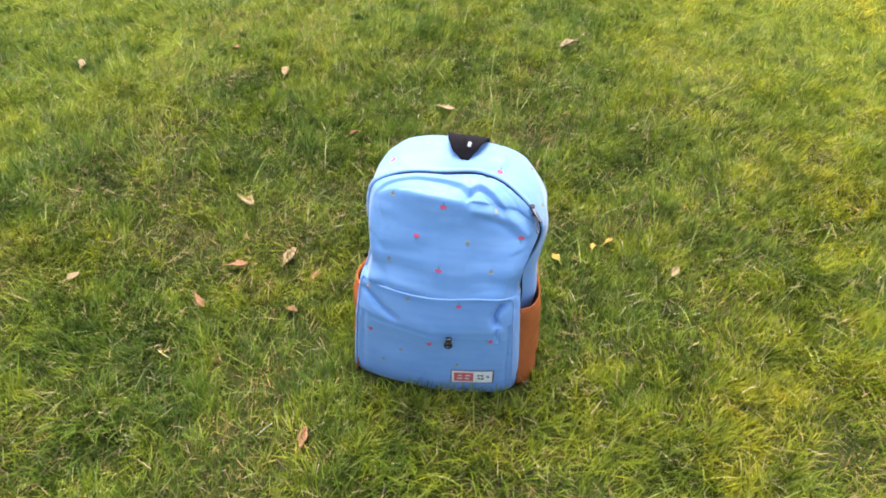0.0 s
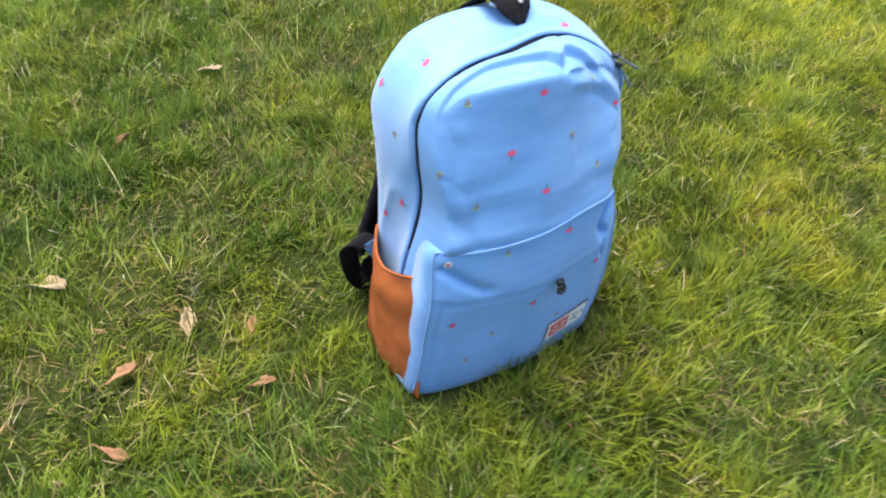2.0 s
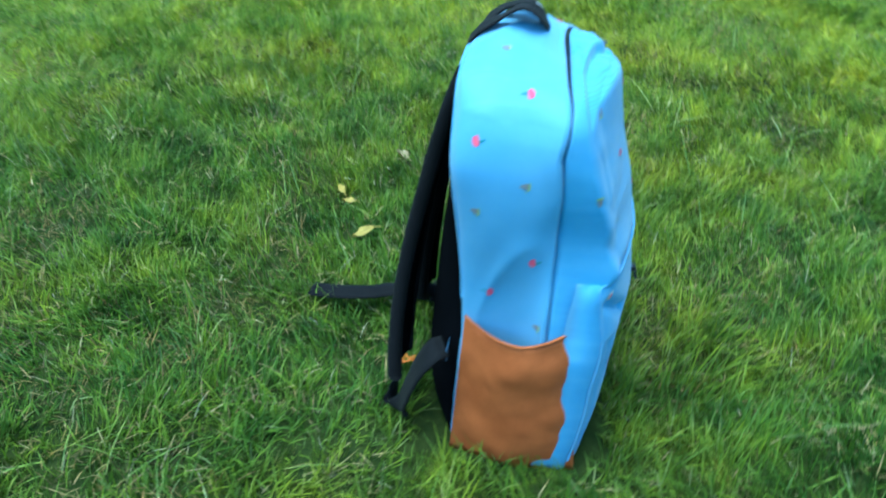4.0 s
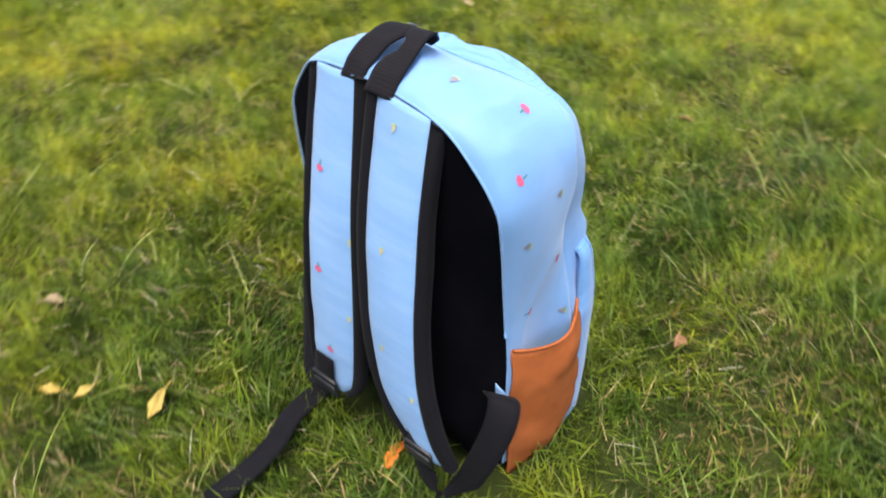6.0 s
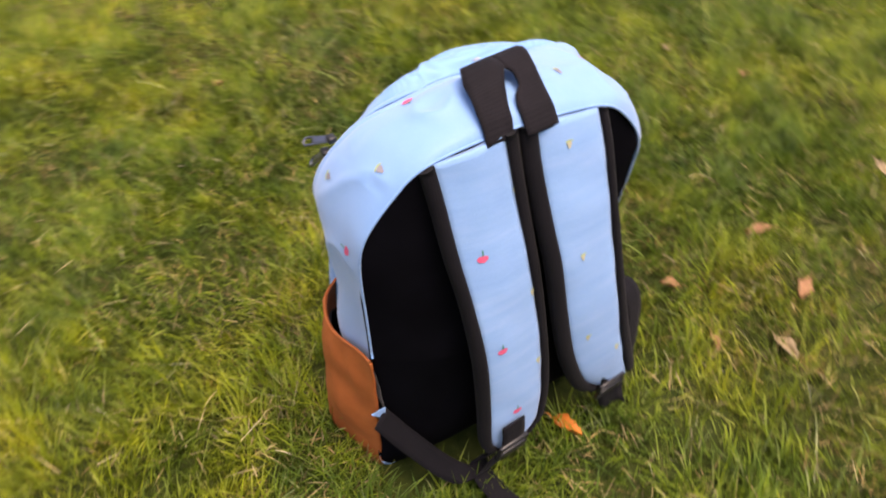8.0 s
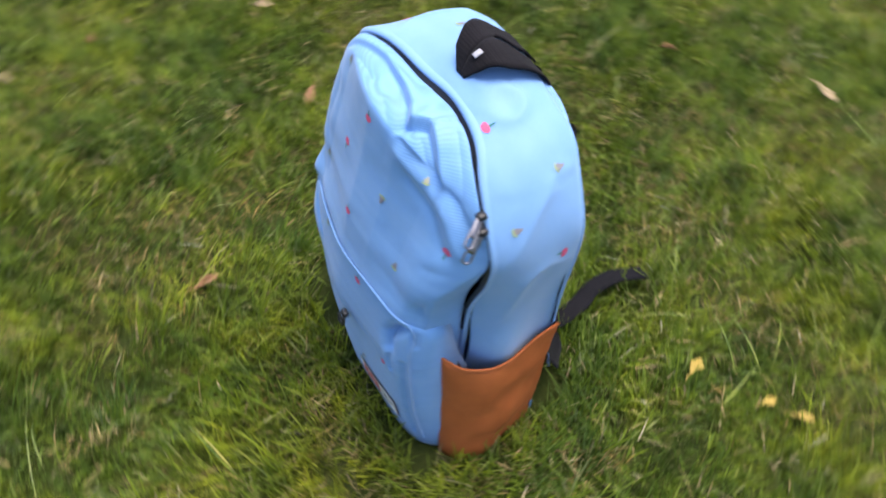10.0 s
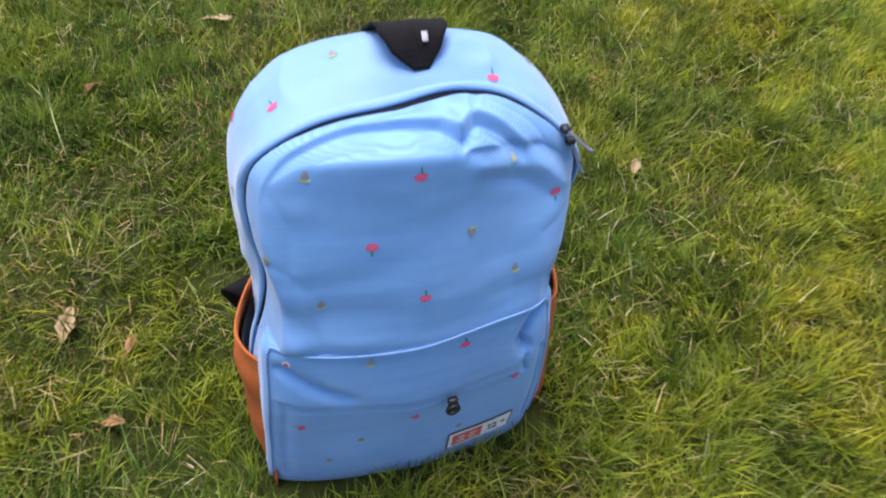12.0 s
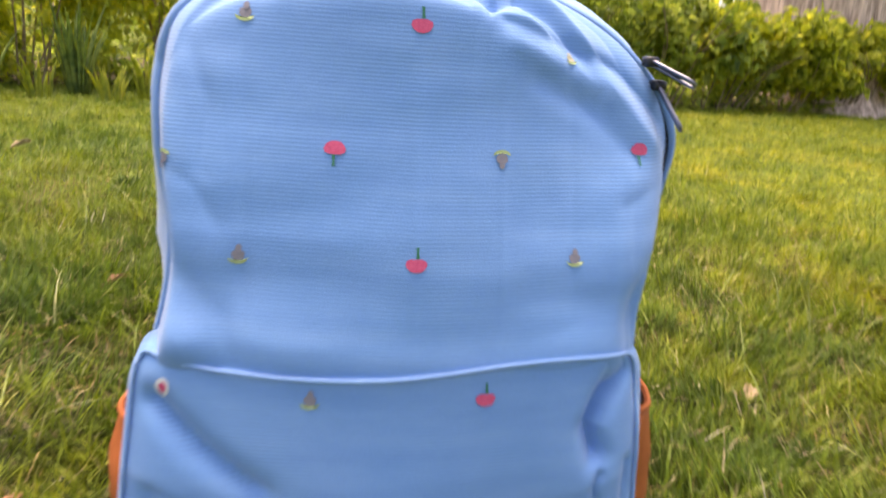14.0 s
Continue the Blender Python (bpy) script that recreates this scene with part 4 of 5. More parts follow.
def corner_tab(a, b, c):
    """A folded triangular tab of blue canvas that holds the lower webbing."""
    v = np.array([np.array(a) * (1 - u) * (1 - w) + np.array(b) * u * (1 - w) + np.array(c) * w for w in np.linspace(0, 1, 5) for u in np.linspace(0, 1, 7)])
    slab("webbing_tab", v, 7, 5, (0.0, 0.0, 0.003), BLUE_PALE, pack, "blue canvas tab")


corner_tab((-0.146, 0.050, 0.140), (-0.150, 0.052, 0.106), (-0.164, 0.052, 0.134))
corner_tab((0.139, 0.034, 0.122), (0.141, 0.034, 0.100), (0.153, 0.028, 0.112))


# carry handle: two legs from the back seam, folded into a point at the front
def surface(ob):
    me = ob.data
    return BVHTree.FromPolygons([v.co for v in me.vertices], [tuple(p.vertices) for p in me.polygons])


def carry_handle():
    """A webbing loop folded to a peak: two legs sewn side by side into the back seam, joined over the crown."""
    crown = surface(side_gusset)
    us = np.linspace(0, 1, 41)
    y = np.interp(us, [0, 0.06, 0.2, 0.45, 0.65, 0.85, 1], [0.0560, 0.050, 0.036, 0.013, 0.0, -0.012, -0.020])
    z = np.interp(us, [0, 0.1, 0.2, 0.32, 0.45, 0.55, 0.65, 0.75, 0.85, 1], [0.4235, 0.437, 0.445, 0.4535, 0.4600, 0.4615, 0.4605, 0.4570, 0.4510, 0.4385])
    # outer and inner edge of the two legs; the slot between them leans and closes at the fold
    edges = {1: (np.interp(us, [0, 0.2, 0.5, 0.65, 0.85, 1], [0.0395, 0.0375, 0.0325, 0.0275, 0.0195, 0.008]), np.interp(us, [0, 0.15, 0.30, 0.38, 0.43, 1], [0.0133, 0.0100, 0.0048, 0.0, -0.0040, 0.002])),
             -1: (np.interp(us, [0, 0.2, 0.5, 0.65, 0.85, 1], [-0.0260, -0.0265, -0.0280, -0.0270, -0.0195, -0.004]), np.interp(us, [0, 0.15, 0.22, 0.28, 0.38, 0.43, 1], [0.0050, 0.0038, 0.0005, -0.0075, -0.0080, -0.0036, 0.0024]))}
    first = None
    for sgn in (1, -1):
        out, inn = edges[sgn]
        v = []
        for i, u in enumerate(us):
            for k in np.linspace(0, 1, 7):
                p = Vector((inn[i] + (out[i] - inn[i]) * k, y[i] - sgn * 0.0035 * max(0, 1 - u / 0.3),
                            z[i] + (-0.0060 if sgn > 0 else 0.0030) * k ** 1.4 * math.exp(-((u - 0.48) / 0.22) ** 2)))
                if u < 0.5:
                    hit = crown.ray_cast(p + Vector((0, 0, 0.08)), Vector((0, 0, -1)))[0]
                    p.z = max(p.z, hit.z + 0.0012) if hit else p.z
                v.append(tuple(p))
        ob = slab("handle_strip" if first else "carry_handle", np.array(v), 7, 41, (0, 0.0004, 0.0024), HANDLE_WEB_LIT, first or pack, "" if first else "black webbing carry handle")
        first = first or ob
    return first


handle = carry_handle()
ribbon("tag", [(0.0080, -0.0035, 0.4614), (0.0075, -0.0070, 0.4598), (0.0070, -0.0105, 0.4572)], (1, 0.1, -0.15), 0.0026, 0.0006, TAG, handle, "small greyish white woven tag", per=4)

# zipper pulls
def zip_pull(base, tip, text):
    """A slider with a long wire loop round a flat tab."""
    base, tip = Vector(base), Vector(tip)
    d = (tip - base).normalized()
    n = Vector((0.75, -0.2, 0.6)).cross(d).normalized()
    long = (tip - base).length
    p = part("zip_pull", rounded_box((0.008, 0.009, 0.006), tuple(base), 0.002), PLASTIC, zipper, "dark zip slider")
    half = [(0.0, 0.0018), (0.12, 0.0026), (0.5, 0.0030), (0.85, 0.0036), (0.96, 0.0028), (1.0, 0.0)]
    loop = [base + d * long * k + n * w for k, w in half] + [base + d * long * k - n * w for k, w in half[-2::-1]]
    tube("puller_loop", [tuple(q) for q in loop], 0.0011, METAL, p, text, per=4)
    ribbon("puller_tab", [tuple(base + d * long * k) for k in (0.05, 0.35, 0.68)], tuple(n), 0.0024, 0.0012, METAL, p, "dark metal tab", per=4)


zip_pull((0.1140, -0.0645, 0.3925), (0.1300, -0.0870, 0.3820), "long silver wire puller")
zip_pull((0.1200, -0.0660, 0.3800), (0.1270, -0.0860, 0.3580), "long silver wire puller, hanging")
slider = part("pocket_slider", rounded_box((0.010, 0.007, 0.008), (0.001, -0.152, 0.156), 0.002), PLASTIC, front_pocket, "black zip slider")
tube("puller_loop", [(-0.0035, -0.155, 0.153), (-0.0055, -0.157, 0.146), (0.0, -0.158, 0.1415), (0.0065, -0.157, 0.146), (0.0045, -0.155, 0.153)], 0.0017, PLASTIC, slider, per=5)
part("puller_plate", rounded_box((0.010, 0.002, 0.008), (0.0005, -0.1565, 0.149), 0.0008), PLASTIC, slider)

# things sewn or printed on the canvas lie on its surface
SKINS = {o.name: (o, surface(o)) for o in (front_panel, side_gusset, front_pocket, strap_a, strap_b)}


def on_skin(skin, p, out):
    """The outermost surface point near p, looking along out."""
    q, nrm, _, _ = skin.ray_cast(Vector(p) + out * 0.05, -out)
    if q is None:
        q, nrm, _, _ = skin.find_nearest(Vector(p))
    return q, nrm


def sewn(name, skin, at, out, up, shapes, mats, parent, lift=0.0007, label=""):
    """Flat outlines (list of polygons in millimetres) laid on a skin at a point."""
    out, up = Vector(out).normalized(), Vector(up)
    c, n = on_skin(skin, at, out)
    if n.dot(out) < 0:
        n = -n
    side = up.cross(n).normalized()
    up = n.cross(side).normalized()
    v, f, fm = [], [], []
    for mi, poly in enumerate(shapes):
        m = len(poly)
        cx, cz = sum(p[0] for p in poly) / m, sum(p[1] for p in poly) / m
        start = len(v)
        for k in (0.0, 0.5, 1.0):
            for a, b in poly:
                p = c + side * (cx + (a - cx) * k) * 0.001 + up * (cz + (b - cz) * k) * 0.001
                q, _, _, _ = skin.ray_cast(p + n * 0.02, -n)
                q = q if q is not None and (q - p).length < 0.012 else p
                v.append(q + n * (lift + 0.0002 * mi))
        for j in range(2):
            for i in range(m):
                f.append((start + j * m + i, start + j * m + (i + 1) % m, start + (j + 1) * m + (i + 1) % m, start + (j + 1) * m + i))
                fm.append(mi)
    return mesh_object(name, v, f, mats, parent, label, face_mats=fm)


def blob(cx, cz, rx, rz, n=12, dent=0.0):
    return [(cx + rx * math.cos(a) * (1 + 0.06 * math.sin(3 * a)), cz + rz * math.sin(a) - dent * max(0, math.sin(a)) ** 6) for a in (i * 2 * math.pi / n for i in range(n))]


CHERRY = [blob(0, 0, 6.0, 4.2, dent=1.0), [(-0.4, 3.6), (1.6, 3.6), (1.0, 7.0), (1.2, 9.5), (-0.6, 9.8), (-0.2, 7)]]
PEAR_SHAPE = [blob(0, -0.8, 3.9, 3.5), [(-6.2, -2.6), (-4.2, -3.4), (0, -4.0), (4.2, -3.4), (6.0, -2.4), (4.8, -4.8), (2.2, -5.9), (0, -6.2), (-2.6, -5.9), (-5.0, -4.8)], blob(0.3, 3.2, 1.9, 2.6)]
SIDES = {"front": ((0, -1, 0.05), front_panel), "pocket": ((0, -1, 0.05), front_pocket), "left": ((-1, 0, 0.2), side_gusset), "right": ((1, 0, 0.3), side_gusset), "top": ((0, 0.1, 1), side_gusset), "shoulder": ((-0.8, 0, 0.6), side_gusset),
         "strap_a": ((0, 1, 0.1), strap_a), "strap_b": ((0, 1, 0.1), strap_b)}


def motif(kind, where, up, *spots):
    out, skin_ob = SIDES[where]
    skin = SKINS[skin_ob.name][1]
    shapes, mats = (CHERRY, [RED, GREEN]) if kind == "cherry" else (PEAR_SHAPE, [PEAR, LIME, PEAR]) if kind == "pear" else (PEAR_SHAPE, [OCHRE, LIME, OCHRE])
    size = 0.66 if kind == "ochre" else 0.80 if kind == "pear" else 0.88
    shapes = [[(a * size, b * size) for a, b in poly] for poly in shapes]
    for at in spots:
        sewn("fruit_print", skin, at, out, up, shapes, mats, skin_ob, label="red fruit print" if kind == "cherry" else "small pear print")


UP, DOWN = (0, 0, 1), (0, 0, -1)
motif("cherry", "front", UP, (-0.023, -0.1, 0.402), (-0.024, -0.12, 0.292))
motif("cherry", "front", DOWN, (-0.0625, -0.1, 0.343), (0.1025, -0.1, 0.347))
motif("pear", "front", UP, (-0.104, -0.07, 0.402), (-0.107, -0.11, 0.292), (0.060, -0.12, 0.294))
motif("pear", "front", DOWN, (0.019, -0.1, 0.341), (-0.142, -0.08, 0.332))
motif("ochre", "front", UP, (0.058, -0.08, 0.391))
motif("cherry", "pocket", UP, (0.013, -0.14, 0.226))
motif("cherry", "pocket", (-1, 0, 0.3), (-0.140, -0.115, 0.132), (-0.033, -0.147, 0.132), (0.072, -0.14, 0.150))
motif("pear", "pocket", UP, (-0.073, -0.136, 0.226), (-0.085, -0.14, 0.095), (0.018, -0.14, 0.078), (-0.118, -0.13, 0.055))
motif("cherry", "left", (0, -1, 0.1), (-0.15, -0.029, 0.262))
motif("cherry", "left", (0, 1, 0.1), (-0.15, 0.010, 0.219))
motif("cherry", "left", (0, -1, 0.2), (-0.14, 0.034, 0.382))
motif("cherry", "top", (0, 1, -0.2), (0.059, -0.029, 0.426))
motif("cherry", "shoulder", (0, 1, -0.2), (-0.109, -0.010, 0.416))
motif("pear", "left", (0, 1, 0.1), (-0.15, -0.014, 0.347), (-0.15, 0.030, 0.315), (-0.155, -0.041, 0.186))
motif("cherry", "right", (0, -1, 0.2), (0.146, 0.007, 0.336))
motif("pear", "right", (0, 1, 0.2), (0.127, -0.039, 0.376), (0.106, 0.012, 0.408))
motif("pear", "top", (0, 1, 0), (-0.059, 0.018, 0.435))
motif("cherry", "strap_a", UP, (0.056, 0.073, 0.331), (0.047, 0.099, 0.224), (0.030, 0.114, 0.123))
motif("ochre", "strap_b", DOWN, (-0.034, 0.067, 0.405), (-0.042, 0.095, 0.294), (-0.053, 0.11, 0.185), (-0.096, 0.118, 0.144))
motif("ochre", "strap_a", DOWN, (0.016, 0.08, 0.38), (0.008, 0.095, 0.272), (0.003, 0.10, 0.18))
pocket_skin = SKINS["front_pocket"][1]
sewn("bar_tack", pocket_skin, (-0.143, -0.115, 0.224), (0, -1, 0), (0.5, 0, 1), [blob(0, 0, 4.2, 6.0), blob(0.3, 0.5, 2.2, 3.4)], [WHITE, RED], front_pocket, label="white stitched tack with red thread")


def label_patch():
    def box(x0, x1, z0, z1):
        pts = []
        for a, b in (((x0, z0), (x1, z0)), ((x1, z0), (x1, z1)), ((x1, z1), (x0, z1)), ((x0, z1), (x0, z0))):
            pts += [(a[0] + (b[0] - a[0]) * k / 8, a[1] + (b[1] - a[1]) * k / 8) for k in range(8)]
        return pts
    at, out = (0.047, -0.14, 0.044), (0, -1, 0)
    patch = sewn("label_patch", pocket_skin, at, out, (-0.04, 0, 1), [box(-39, 39, -22, 20)], [LABEL_RIM], front_pocket, 0.0014, "rectangular sewn label with dark rim")
    sewn("label_field", pocket_skin, at, out, (-0.04, 0, 1), [box(-37.5, 36.5, -20, 18.5)], [WHITE], patch, 0.0019, "off-white label field")
    sewn("label_block", pocket_skin, at, out, (-0.04, 0, 1), [box(-33.5, 2, -15.5, 14)], [LABEL_RED], patch, 0.0023, "red printed block")
    for x0, z0, w, h in ((-28, -7, 10, 3), (-26, 3, 7, 3), (-14, -7, 9, 3), (-13, 3, 9, 3), (9, 2, 4, 5), (15, 2, 5, 5), (10, -8, 4, 5), (16, -9, 5, 6), (26, -2, 5, 5)):
        sewn("bar", pocket_skin, at, out, (-0.04, 0, 1), [box(x0, x0 + w, z0, z0 + h)], [WHITE if x0 < 0 else INK], patch, 0.0026)


label_patch()


# ---- fallen leaves ----
def fallen_leaf(x, y, length, turn, mat, label, flat=0.7):
    n, k = 9, 5
    seed = x * 7.3 + y * 3.1
    v = []
    length *= 0.88
    for i in range(n):
        t = i / (n - 1)
        w = 0.20 * length * math.sin(math.pi * min(1, t * 0.92 + 0.04)) ** 0.8 * (1 + 0.22 * math.sin(9 * t + seed) + 0.16 * math.sin(23 * t + 3 * seed))
        for j in range(k):
            s = j / (k - 1) * 2 - 1
            v.append(((t - 0.5) * length, s * w, flat * w * abs(s) ** 1.5 + 0.10 * length * math.sin(2.4 * t + seed) + 0.09 * length * math.sin(5 * t * s + seed)))
    v = np.array(v)
    root = tagged(slab("fallen_leaf", v, k, n, (0, 0, -0.0007), mat, None, ""), label, "leaf", "fallen leaves on the lawn")
    tube("stalk", [(-0.5 * length, 0, v[2, 2]), (-0.68 * length, 0.04 * length, v[2, 2] + 0.001), (-0.85 * length, 0.02 * length, v[2, 2] - 0.002)], [0.0011, 0.0006], mat, root, per=3, sides=5)
    root.matrix_basis = pose(x, y, float(lawn_height(x, y)), 10 * math.sin(seed * 5), 14 * math.sin(seed * 3), turn)
    return root


PALE_TEXT = "dry curled pale tan leaf lying in the grass"
for x, y, l, a in ((-0.540, 0.360, 0.085, -41), (-0.384, 0.183, 0.055, 70), (-0.098, 0.848, 0.058, 5), (-0.606, 0.977, 0.055, 95), (0.272, 1.304, 0.075, -5), (-1.23, 0.93, 0.06, 110), (-0.818, -0.433, 0.05, 40),
                   (-0.832, 1.85, 0.07, 10), (0.89, -1.06, 0.06, 20), (0.715, -1.035, 0.06, 170), (0.473, 0.232, 0.04, 60), (-0.817, 0.051, 0.04, 75)):
    fallen_leaf(x, y, l, a, LEAF_PALE, PALE_TEXT)
for x, y, l, a in ((-0.309, 0.127, 0.032, 60), (-0.489, 0.137, 0.050, 20), (-0.337, 0.023, 0.038, -25), (-0.239, -0.270, 0.045, 85), (-0.807, 1.105, 0.04, 0), (0.504, 1.0, 0.035, 30), (-0.334, 0.675, 0.038, 10),
                   (-0.578, -0.88, 0.045, 0), (-0.002, -0.823, 0.04, 50), (-0.867, -0.274, 0.045, 15), (-0.531, 0.021, 0.042, -42)):
    fallen_leaf(x, y, l, a, LEAF_BROWN, "small crumpled brown leaf lying in the grass")
for x, y, l, a in ((0.211, 0.244, 0.044, 110), (0.331, 0.314, 0.03, 40), (0.295, 0.291, 0.03, 80), (-0.37, -1.161, 0.05, -30), (0.952, 0.524, 0.035, 0)):
    fallen_leaf(x, y, l, a, LEAF_YELLOW, "yellow fallen leaf lying in the grass")
fallen_leaf(-0.058, 0.113, 0.046, 105, LEAF_ORANGE, "bright orange curled leaf lying beside the strap ends")


# ---- flower border behind the lawn ----
def leaf_cloud(name, centre, spread, count, size, mat, parent, rng, long=1.7):
    """Many small folded leaves round a centre, denser towards the outside."""
    d = rng.normal(0, 1, (count, 3))
    d /= np.linalg.norm(d, axis=1)[:, None]
    r = rng.uniform(0.25, 1, count) ** 0.5 * (1 + 0.25 * np.sin(5 * d[:, 0] + 3 * d[:, 2]) + 0.15 * np.sin(11 * d[:, 1]))
    c = np.array(centre) + d * r[:, None] * np.array(spread)
    c[:, 2] = np.maximum(c[:, 2], 0.01)
    a = d * 0.6 + rng.normal(0, 0.7, (count, 3))
    a[:, 2] -= 0.25
    a /= np.linalg.norm(a, axis=1)[:, None]
    s = np.cross(a, rng.normal(0, 1, (count, 3)))
    s /= np.linalg.norm(s, axis=1)[:, None]
    u = np.cross(s, a)
    L = size * rng.uniform(0.6, 1.3, count)[:, None]
    W = L / long / 2
    pts = np.stack([c - a * L / 2, c - a * L * 0.1 + s * W + u * W * 0.4, c - a * L * 0.05, c - a * L * 0.1 - s * W + u * W * 0.4, c + a * L / 2], 1).reshape(-1, 3)
    faces = []
    for i in range(count):
        b = 5 * i
        faces += [(b, b + 1, b + 2), (b, b + 2, b + 3), (b + 1, b + 4, b + 2), (b + 2, b + 4, b + 3)]
    return mesh_object(name, pts, faces, mat, parent)


def shrub(x, y, width, height, mat, label, rng, size=0.06, count=1500, bare=0.25):
    """Thin stems from the ground, and sprays of leaves that leave gaps between them."""
    root = tagged(new("shrub"), label, "shrub", "shrubs in the border")
    root.matrix_basis = pose(x, y, SOIL_Z)
    for i in range(14):
        a, tip = rng.uniform(0, 2 * math.pi), rng.uniform(0.3, 1) * width * 0.48
        base = rng.uniform(0.02, 0.22) * width
        tube("stem", [(base * math.cos(a), base * math.sin(a) * 0.6, 0), (0.6 * tip * math.cos(a + 0.2), 0.6 * tip * math.sin(a + 0.2), height * 0.4), (tip * math.cos(a), tip * math.sin(a), height * rng.uniform(0.5, 0.7))],
             [0.006, 0.003], TWIG, root, per=3, sides=5)
    k = 11
    for i in range(k):
        across = (i + 0.5) / k * 2 - 1
        off = (width * 0.46 * across, rng.uniform(-0.22, 0.22), height * (bare + (1 - bare) * rng.uniform(0.18, 0.80) * (1 - 0.25 * across * across)))
        leaf_cloud("foliage", off, (width * 0.19, 0.20, height * (1 - bare) * rng.uniform(0.20, 0.34)), count // k, size * rng.uniform(0.85, 1.2), mat, root, rng)
    return root


srng = np.random.default_rng(21)
for x, y, w, h, mat, text, size, bare in (
        (-2.05, 3.35, 1.0, 0.95, SHRUB_LIME, "yellow-green leafy shrub at the lawn's edge", 0.075, 0.05),
        (-1.45, 3.85, 1.1, 1.05, SHRUB_LIME, "loose yellow-green border shrub", 0.07, 0.08),
        (-0.70, 4.10, 1.1, 1.1, SHRUB_LIME, "yellow-green border shrub with bare lower stems", 0.07, 0.10),
        (0.15, 4.35, 1.1, 1.2, SHRUB, "dark green leafy border shrub", 0.065, 0.15),
        (1.05, 4.35, 1.1, 1.2, SHRUB, "mid green leafy shrub with glossy leaves", 0.07, 0.2),
        (1.85, 4.45, 1.1, 1.2, SHRUB, "green shrub with bare stems at its foot", 0.075, 0.14),
        (2.75, 4.70, 1.2, 1.15, SHRUB, "green leafy shrub over bare stems", 0.085, 0.16),
        (3.45, 4.85, 1.2, 0.80, SHRUB_LIME, "yellow-green broad-leaved shrub in the border", 0.11, 0.18),
        (4.15, 4.95, 1.2, 0.78, SHRUB_LIME, "yellow-green broad-leaved shrub over bare stems", 0.115, 0.20),
        (4.95, 5.1, 1.2, 0.82, SHRUB_LIME, "green leafy shrub in the border", 0.10, 0.18)):
    shrub(x, y, w, h, mat, text, srng, size, 2900, bare)


def iris_clump(x, y, height, count, rng, label, mat=None):
    root = tagged(new("iris_clump"), label, "plant")
    root.matrix_basis = pose(x, y, SOIL_Z)
    for i in range(count):
        a, lean = rng.uniform(0, 2 * math.pi), rng.uniform(0.05, 0.45)
        h = height * rng.uniform(0.6, 1.05)
        c = np.array((math.cos(a), math.sin(a), 0))
        path = [tuple(c * 0.04), tuple(c * (0.04 + lean * h * 0.35) + np.array((0, 0, h * 0.55))), tuple(c * (0.04 + lean * h) + np.array((0, 0, h)))]
        mid = spline(path, 5)
        w = np.interp(np.linspace(0, 1, len(mid)), [0, 0.6, 1], [0.011, 0.009, 0.0008])
        s = np.array((-math.sin(a + 0.5), math.cos(a + 0.5), 0))
        v = np.array([m + s * ww * k for m, ww in zip(mid, w) for k in (-1, 0, 1)])
        slab("leaf_blade", v, 3, len(mid), c * 0.001, mat or IRIS, root)
    return root


iris_clump(-1.05, 3.40, 0.44, 40, srng, "clump of upright sword-shaped iris leaves in the border")
iris_clump(-1.36, 3.05, 0.32, 22, srng, "loose clump of sword-shaped leaves in the border")


def grass_tuft(x, y, height, count, rng):
    root = iris_clump(x, y, height, count, rng, "tuft of tall uncut grass at the lawn's edge", TUFT)
    root.name = "grass_tuft"


for x, y, h, n in ((-2.05, 2.75, 0.30, 26), (-1.72, 2.95, 0.36, 24), (-1.85, 3.15, 0.42, 22), (-0.72, 3.35, 0.26, 20), (-0.40, 3.6, 0.24, 20), (-1.15, 3.15, 0.2, 16), (-2.25, 3.0, 0.45, 26), (-1.60, 3.25, 0.30, 22), (-0.85, 3.15, 0.18, 20), (-1.95, 2.45, 0.22, 20), (-1.55, 2.75, 0.18, 18)):
    grass_tuft(x, y, h, n, srng)


def old_trunk(x, y, radius, height):
    na, nz = 64, 26
    v = []
    for j in range(nz):
        z = height * j / (nz - 1)
        flare = 1 + 0.55 * math.exp(-z / 0.35)
        for i in range(na):
            a = i * 2 * math.pi / na
            r = radius * flare * (1 + 0.05 * math.sin(7 * a + 0.6 * z) + 0.035 * math.sin(19 * a + z) + 0.05 * noise.noise(Vector((3 * math.cos(a), 3 * math.sin(a), z * 0.8))))
            v.append((r * math.cos(a), r * math.sin(a), z))
    ob = mesh_object("trunk", v, grid_faces(na, nz, True), BARK, None)
    root = tagged(new("tree"), "old tree with a broad pale weathered trunk behind the shrubs", "tree")
    root.matrix_basis = pose(x, y, SOIL_Z)
    ob.parent = root
    for i in range(6):
        a = i * 1.1 + 0.3
        tube("limb", [(0, 0, height - 0.2), (0.8 * math.cos(a), 0.8 * math.sin(a), height + 0.7), (1.7 * math.cos(a), 1.7 * math.sin(a), height + 1.3)], [0.16, 0.05], BARK, root, per=4)
        leaf_cloud("crown", (1.5 * math.cos(a), 1.5 * math.sin(a), height + 1.4), (1.0, 1.0, 0.8), 700, 0.12, SHRUB, root, srng)
    return root


old_trunk(4.95, 5.85, 0.62, 3.8)


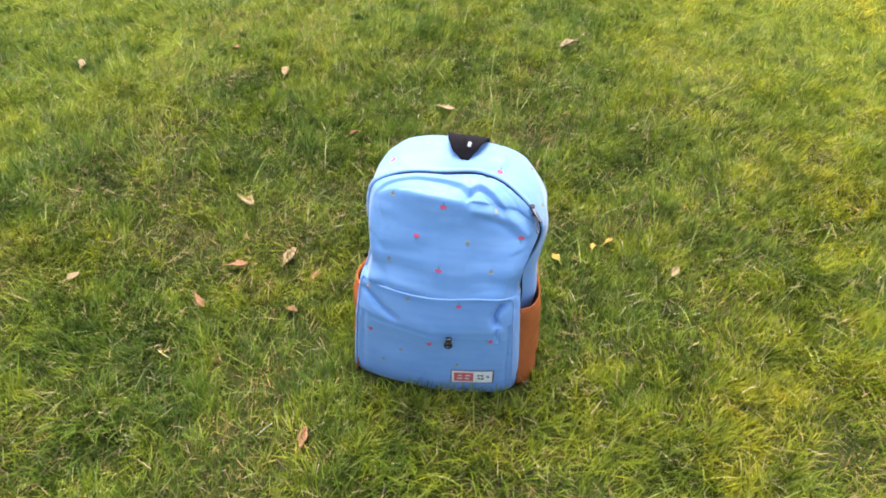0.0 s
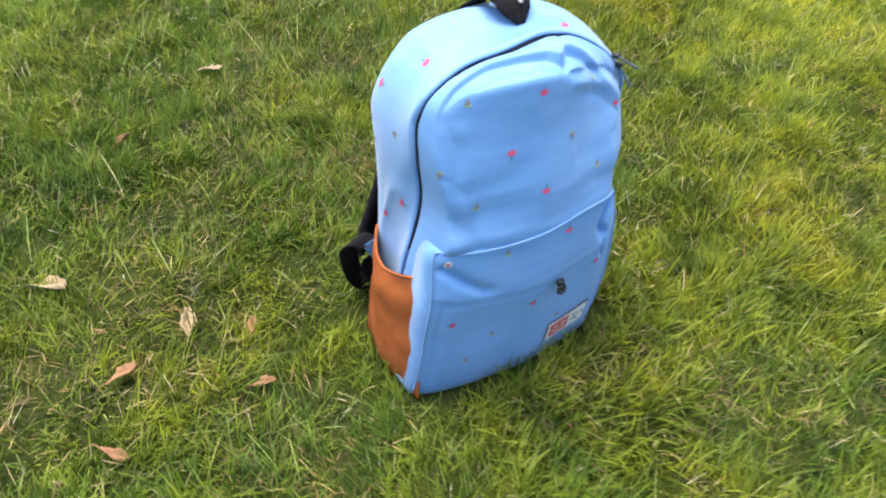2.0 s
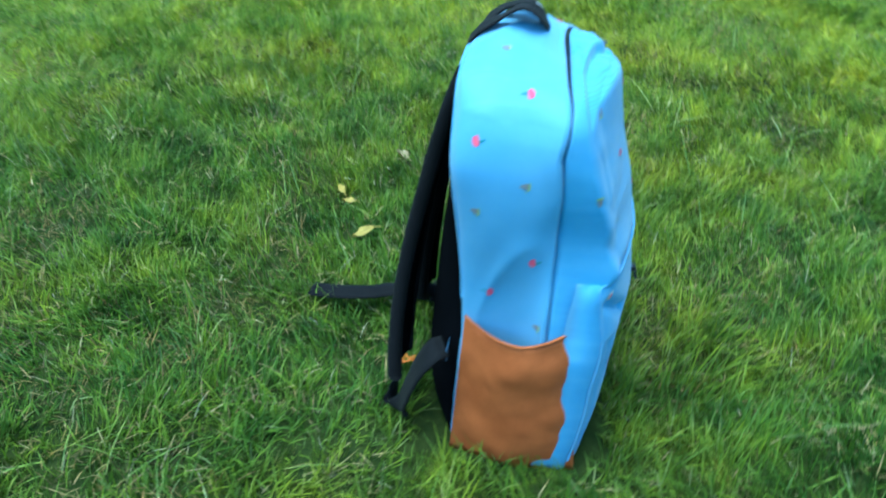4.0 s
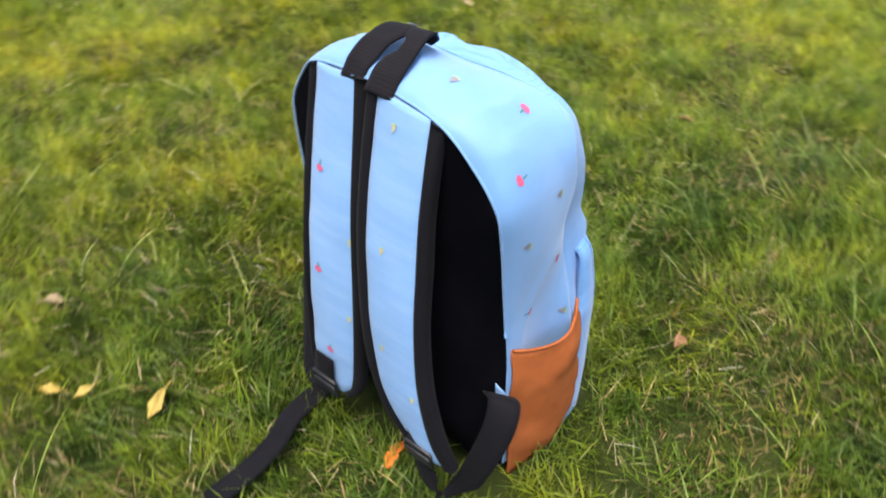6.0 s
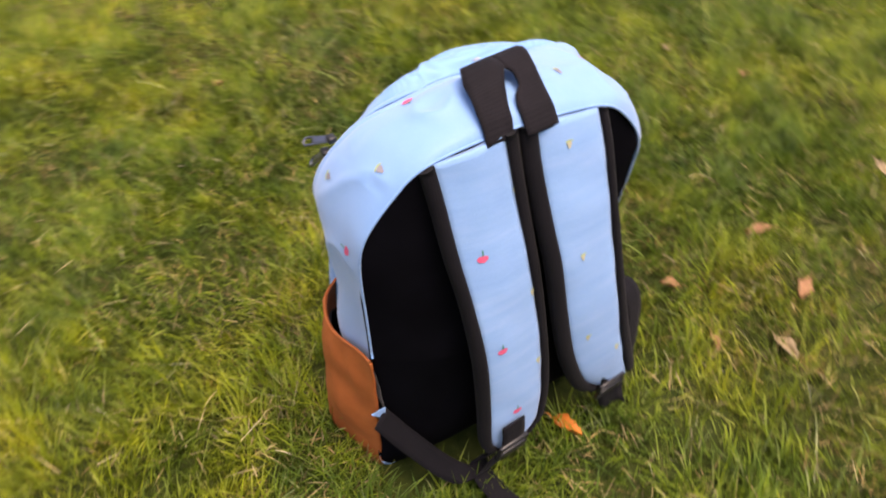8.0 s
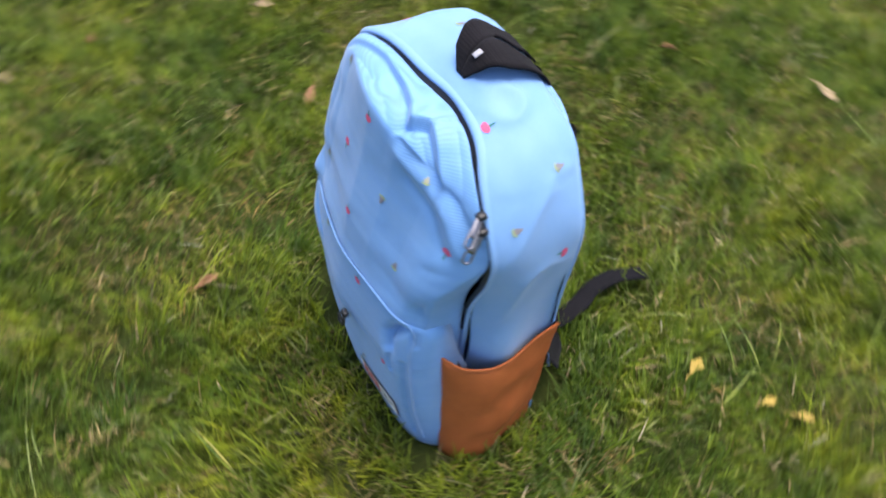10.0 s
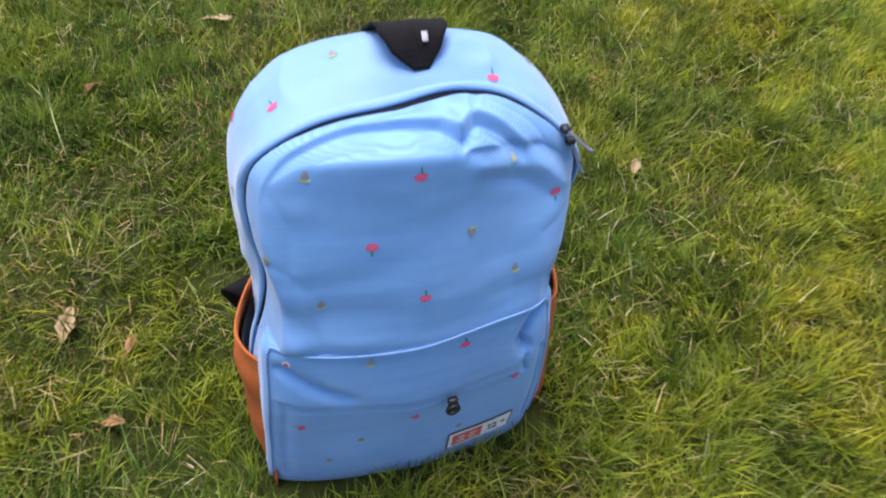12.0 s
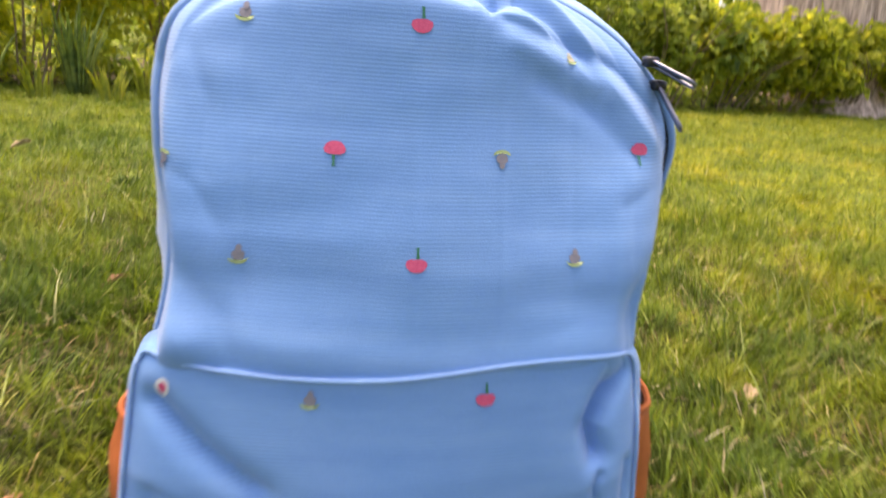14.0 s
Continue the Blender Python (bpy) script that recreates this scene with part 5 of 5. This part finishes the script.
def far_hedge(rng):
    """Leafage of the gardens beyond, closing the view."""
    c = [leaf_cloud("hedge", (x, 8.6 + 0.4 * math.sin(3 * x), 0.9), (0.75, 0.5, 1.15), 900, 0.13, SHRUB, None, rng) for x in np.arange(-4.5, 9.0, 0.95)]
    for i, ob in enumerate(c):
        tagged(ob, "dense green hedge far behind the border", "hedge", "hedge plants behind the border")


far_hedge(srng)


def flower_bed(rng):
    """A low strip of bare earth and litter along the shrubs."""
    nx, ny = 90, 14
    v = []
    for j in range(ny):
        for i in range(nx):
            x, w = -4 + 11 * i / (nx - 1), j / (ny - 1)
            front = 3.4 + 0.4 * min(1, max(0, -x / 1.2)) + 0.28 * (x + 2) - 0.02 * (x - 1) ** 2 + 0.06 * math.sin(5 * x)
            v.append((x, front + 2.2 * w, SOIL_Z + 0.07 * min(1, 6 * w) * (1 + 0.4 * noise.noise(Vector((x * 5, w * 12, 0)))) - 0.012))
    bed = tagged(slab("flower_bed", v, nx, ny, (0, 0, -0.12), EARTH, None), "strip of bare brown earth under the border shrubs", "flower bed", kind="structure")
    n = 3500
    x, w = rng.uniform(-4, 7, n), rng.uniform(0.01, 0.6, n)
    c = np.stack([x, 3.4 + 0.28 * (x + 2) - 0.02 * (x - 1) ** 2 + 3.2 * w, np.full(n, SOIL_Z + 0.07)], 1) + rng.normal(0, 0.012, (n, 3))
    a = rng.normal(0, 1, (n, 3)) * np.array((1, 1, 0.35))
    a /= np.linalg.norm(a, axis=1)[:, None]
    s = np.cross(a, rng.normal(0, 0.3, (n, 3)) + np.array((0, 0, 1)))
    s /= np.linalg.norm(s, axis=1)[:, None]
    L = rng.uniform(0.012, 0.035, n)[:, None]
    pts = np.stack([c - a * L, c + s * L * 0.45, c + a * L, c - s * L * 0.45], 1).reshape(-1, 3)
    tagged(mesh_object("leaf_litter", pts, [(4 * i, 4 * i + 1, 4 * i + 2, 4 * i + 3) for i in range(n)], LITTER, None), "dry brown leaf litter on the earth of the border", "leaf litter", kind="stuff")
    return bed


def undergrowth(rng):
    """Low leafy weeds along the foot of the border."""
    n = 9000
    x = rng.uniform(-3.6, 6.6, n)
    front = 3.4 + 0.4 * np.clip(-x / 1.2, 0, 1) + 0.28 * (x + 2) - 0.02 * (x - 1) ** 2
    tall = 0.05 + 0.16 * np.clip(0.5 + 0.8 * clumps(x, front, 0.22, 4), 0, 1)
    c = np.stack([x, front - 0.05 + rng.uniform(0, 0.9, n), SOIL_Z + 0.02 + tall * rng.uniform(0, 1, n)], 1)
    a = rng.normal(0, 1, (n, 3)) * np.array((1, 1, 0.6)) + np.array((0, 0, 0.5))
    a /= np.linalg.norm(a, axis=1)[:, None]
    s = np.cross(a, rng.normal(0, 1, (n, 3)))
    s /= np.linalg.norm(s, axis=1)[:, None]
    L = rng.uniform(0.022, 0.050, n)[:, None]
    up = np.cross(s, a) * L * 0.12
    pts = np.stack([c - a * L, c + s * L * 0.42 + up, c, c + a * L, c - s * L * 0.42 + up], 1).reshape(-1, 3)
    f = [q for i in range(n) for q in ((5 * i, 5 * i + 1, 5 * i + 2), (5 * i + 1, 5 * i + 3, 5 * i + 2), (5 * i + 2, 5 * i + 3, 5 * i + 4), (5 * i, 5 * i + 2, 5 * i + 4))]
    tagged(mesh_object("undergrowth", pts, f, SHRUB, None), "low green weeds along the foot of the border", "weeds", kind="stuff")


flower_bed(srng)
undergrowth(srng)
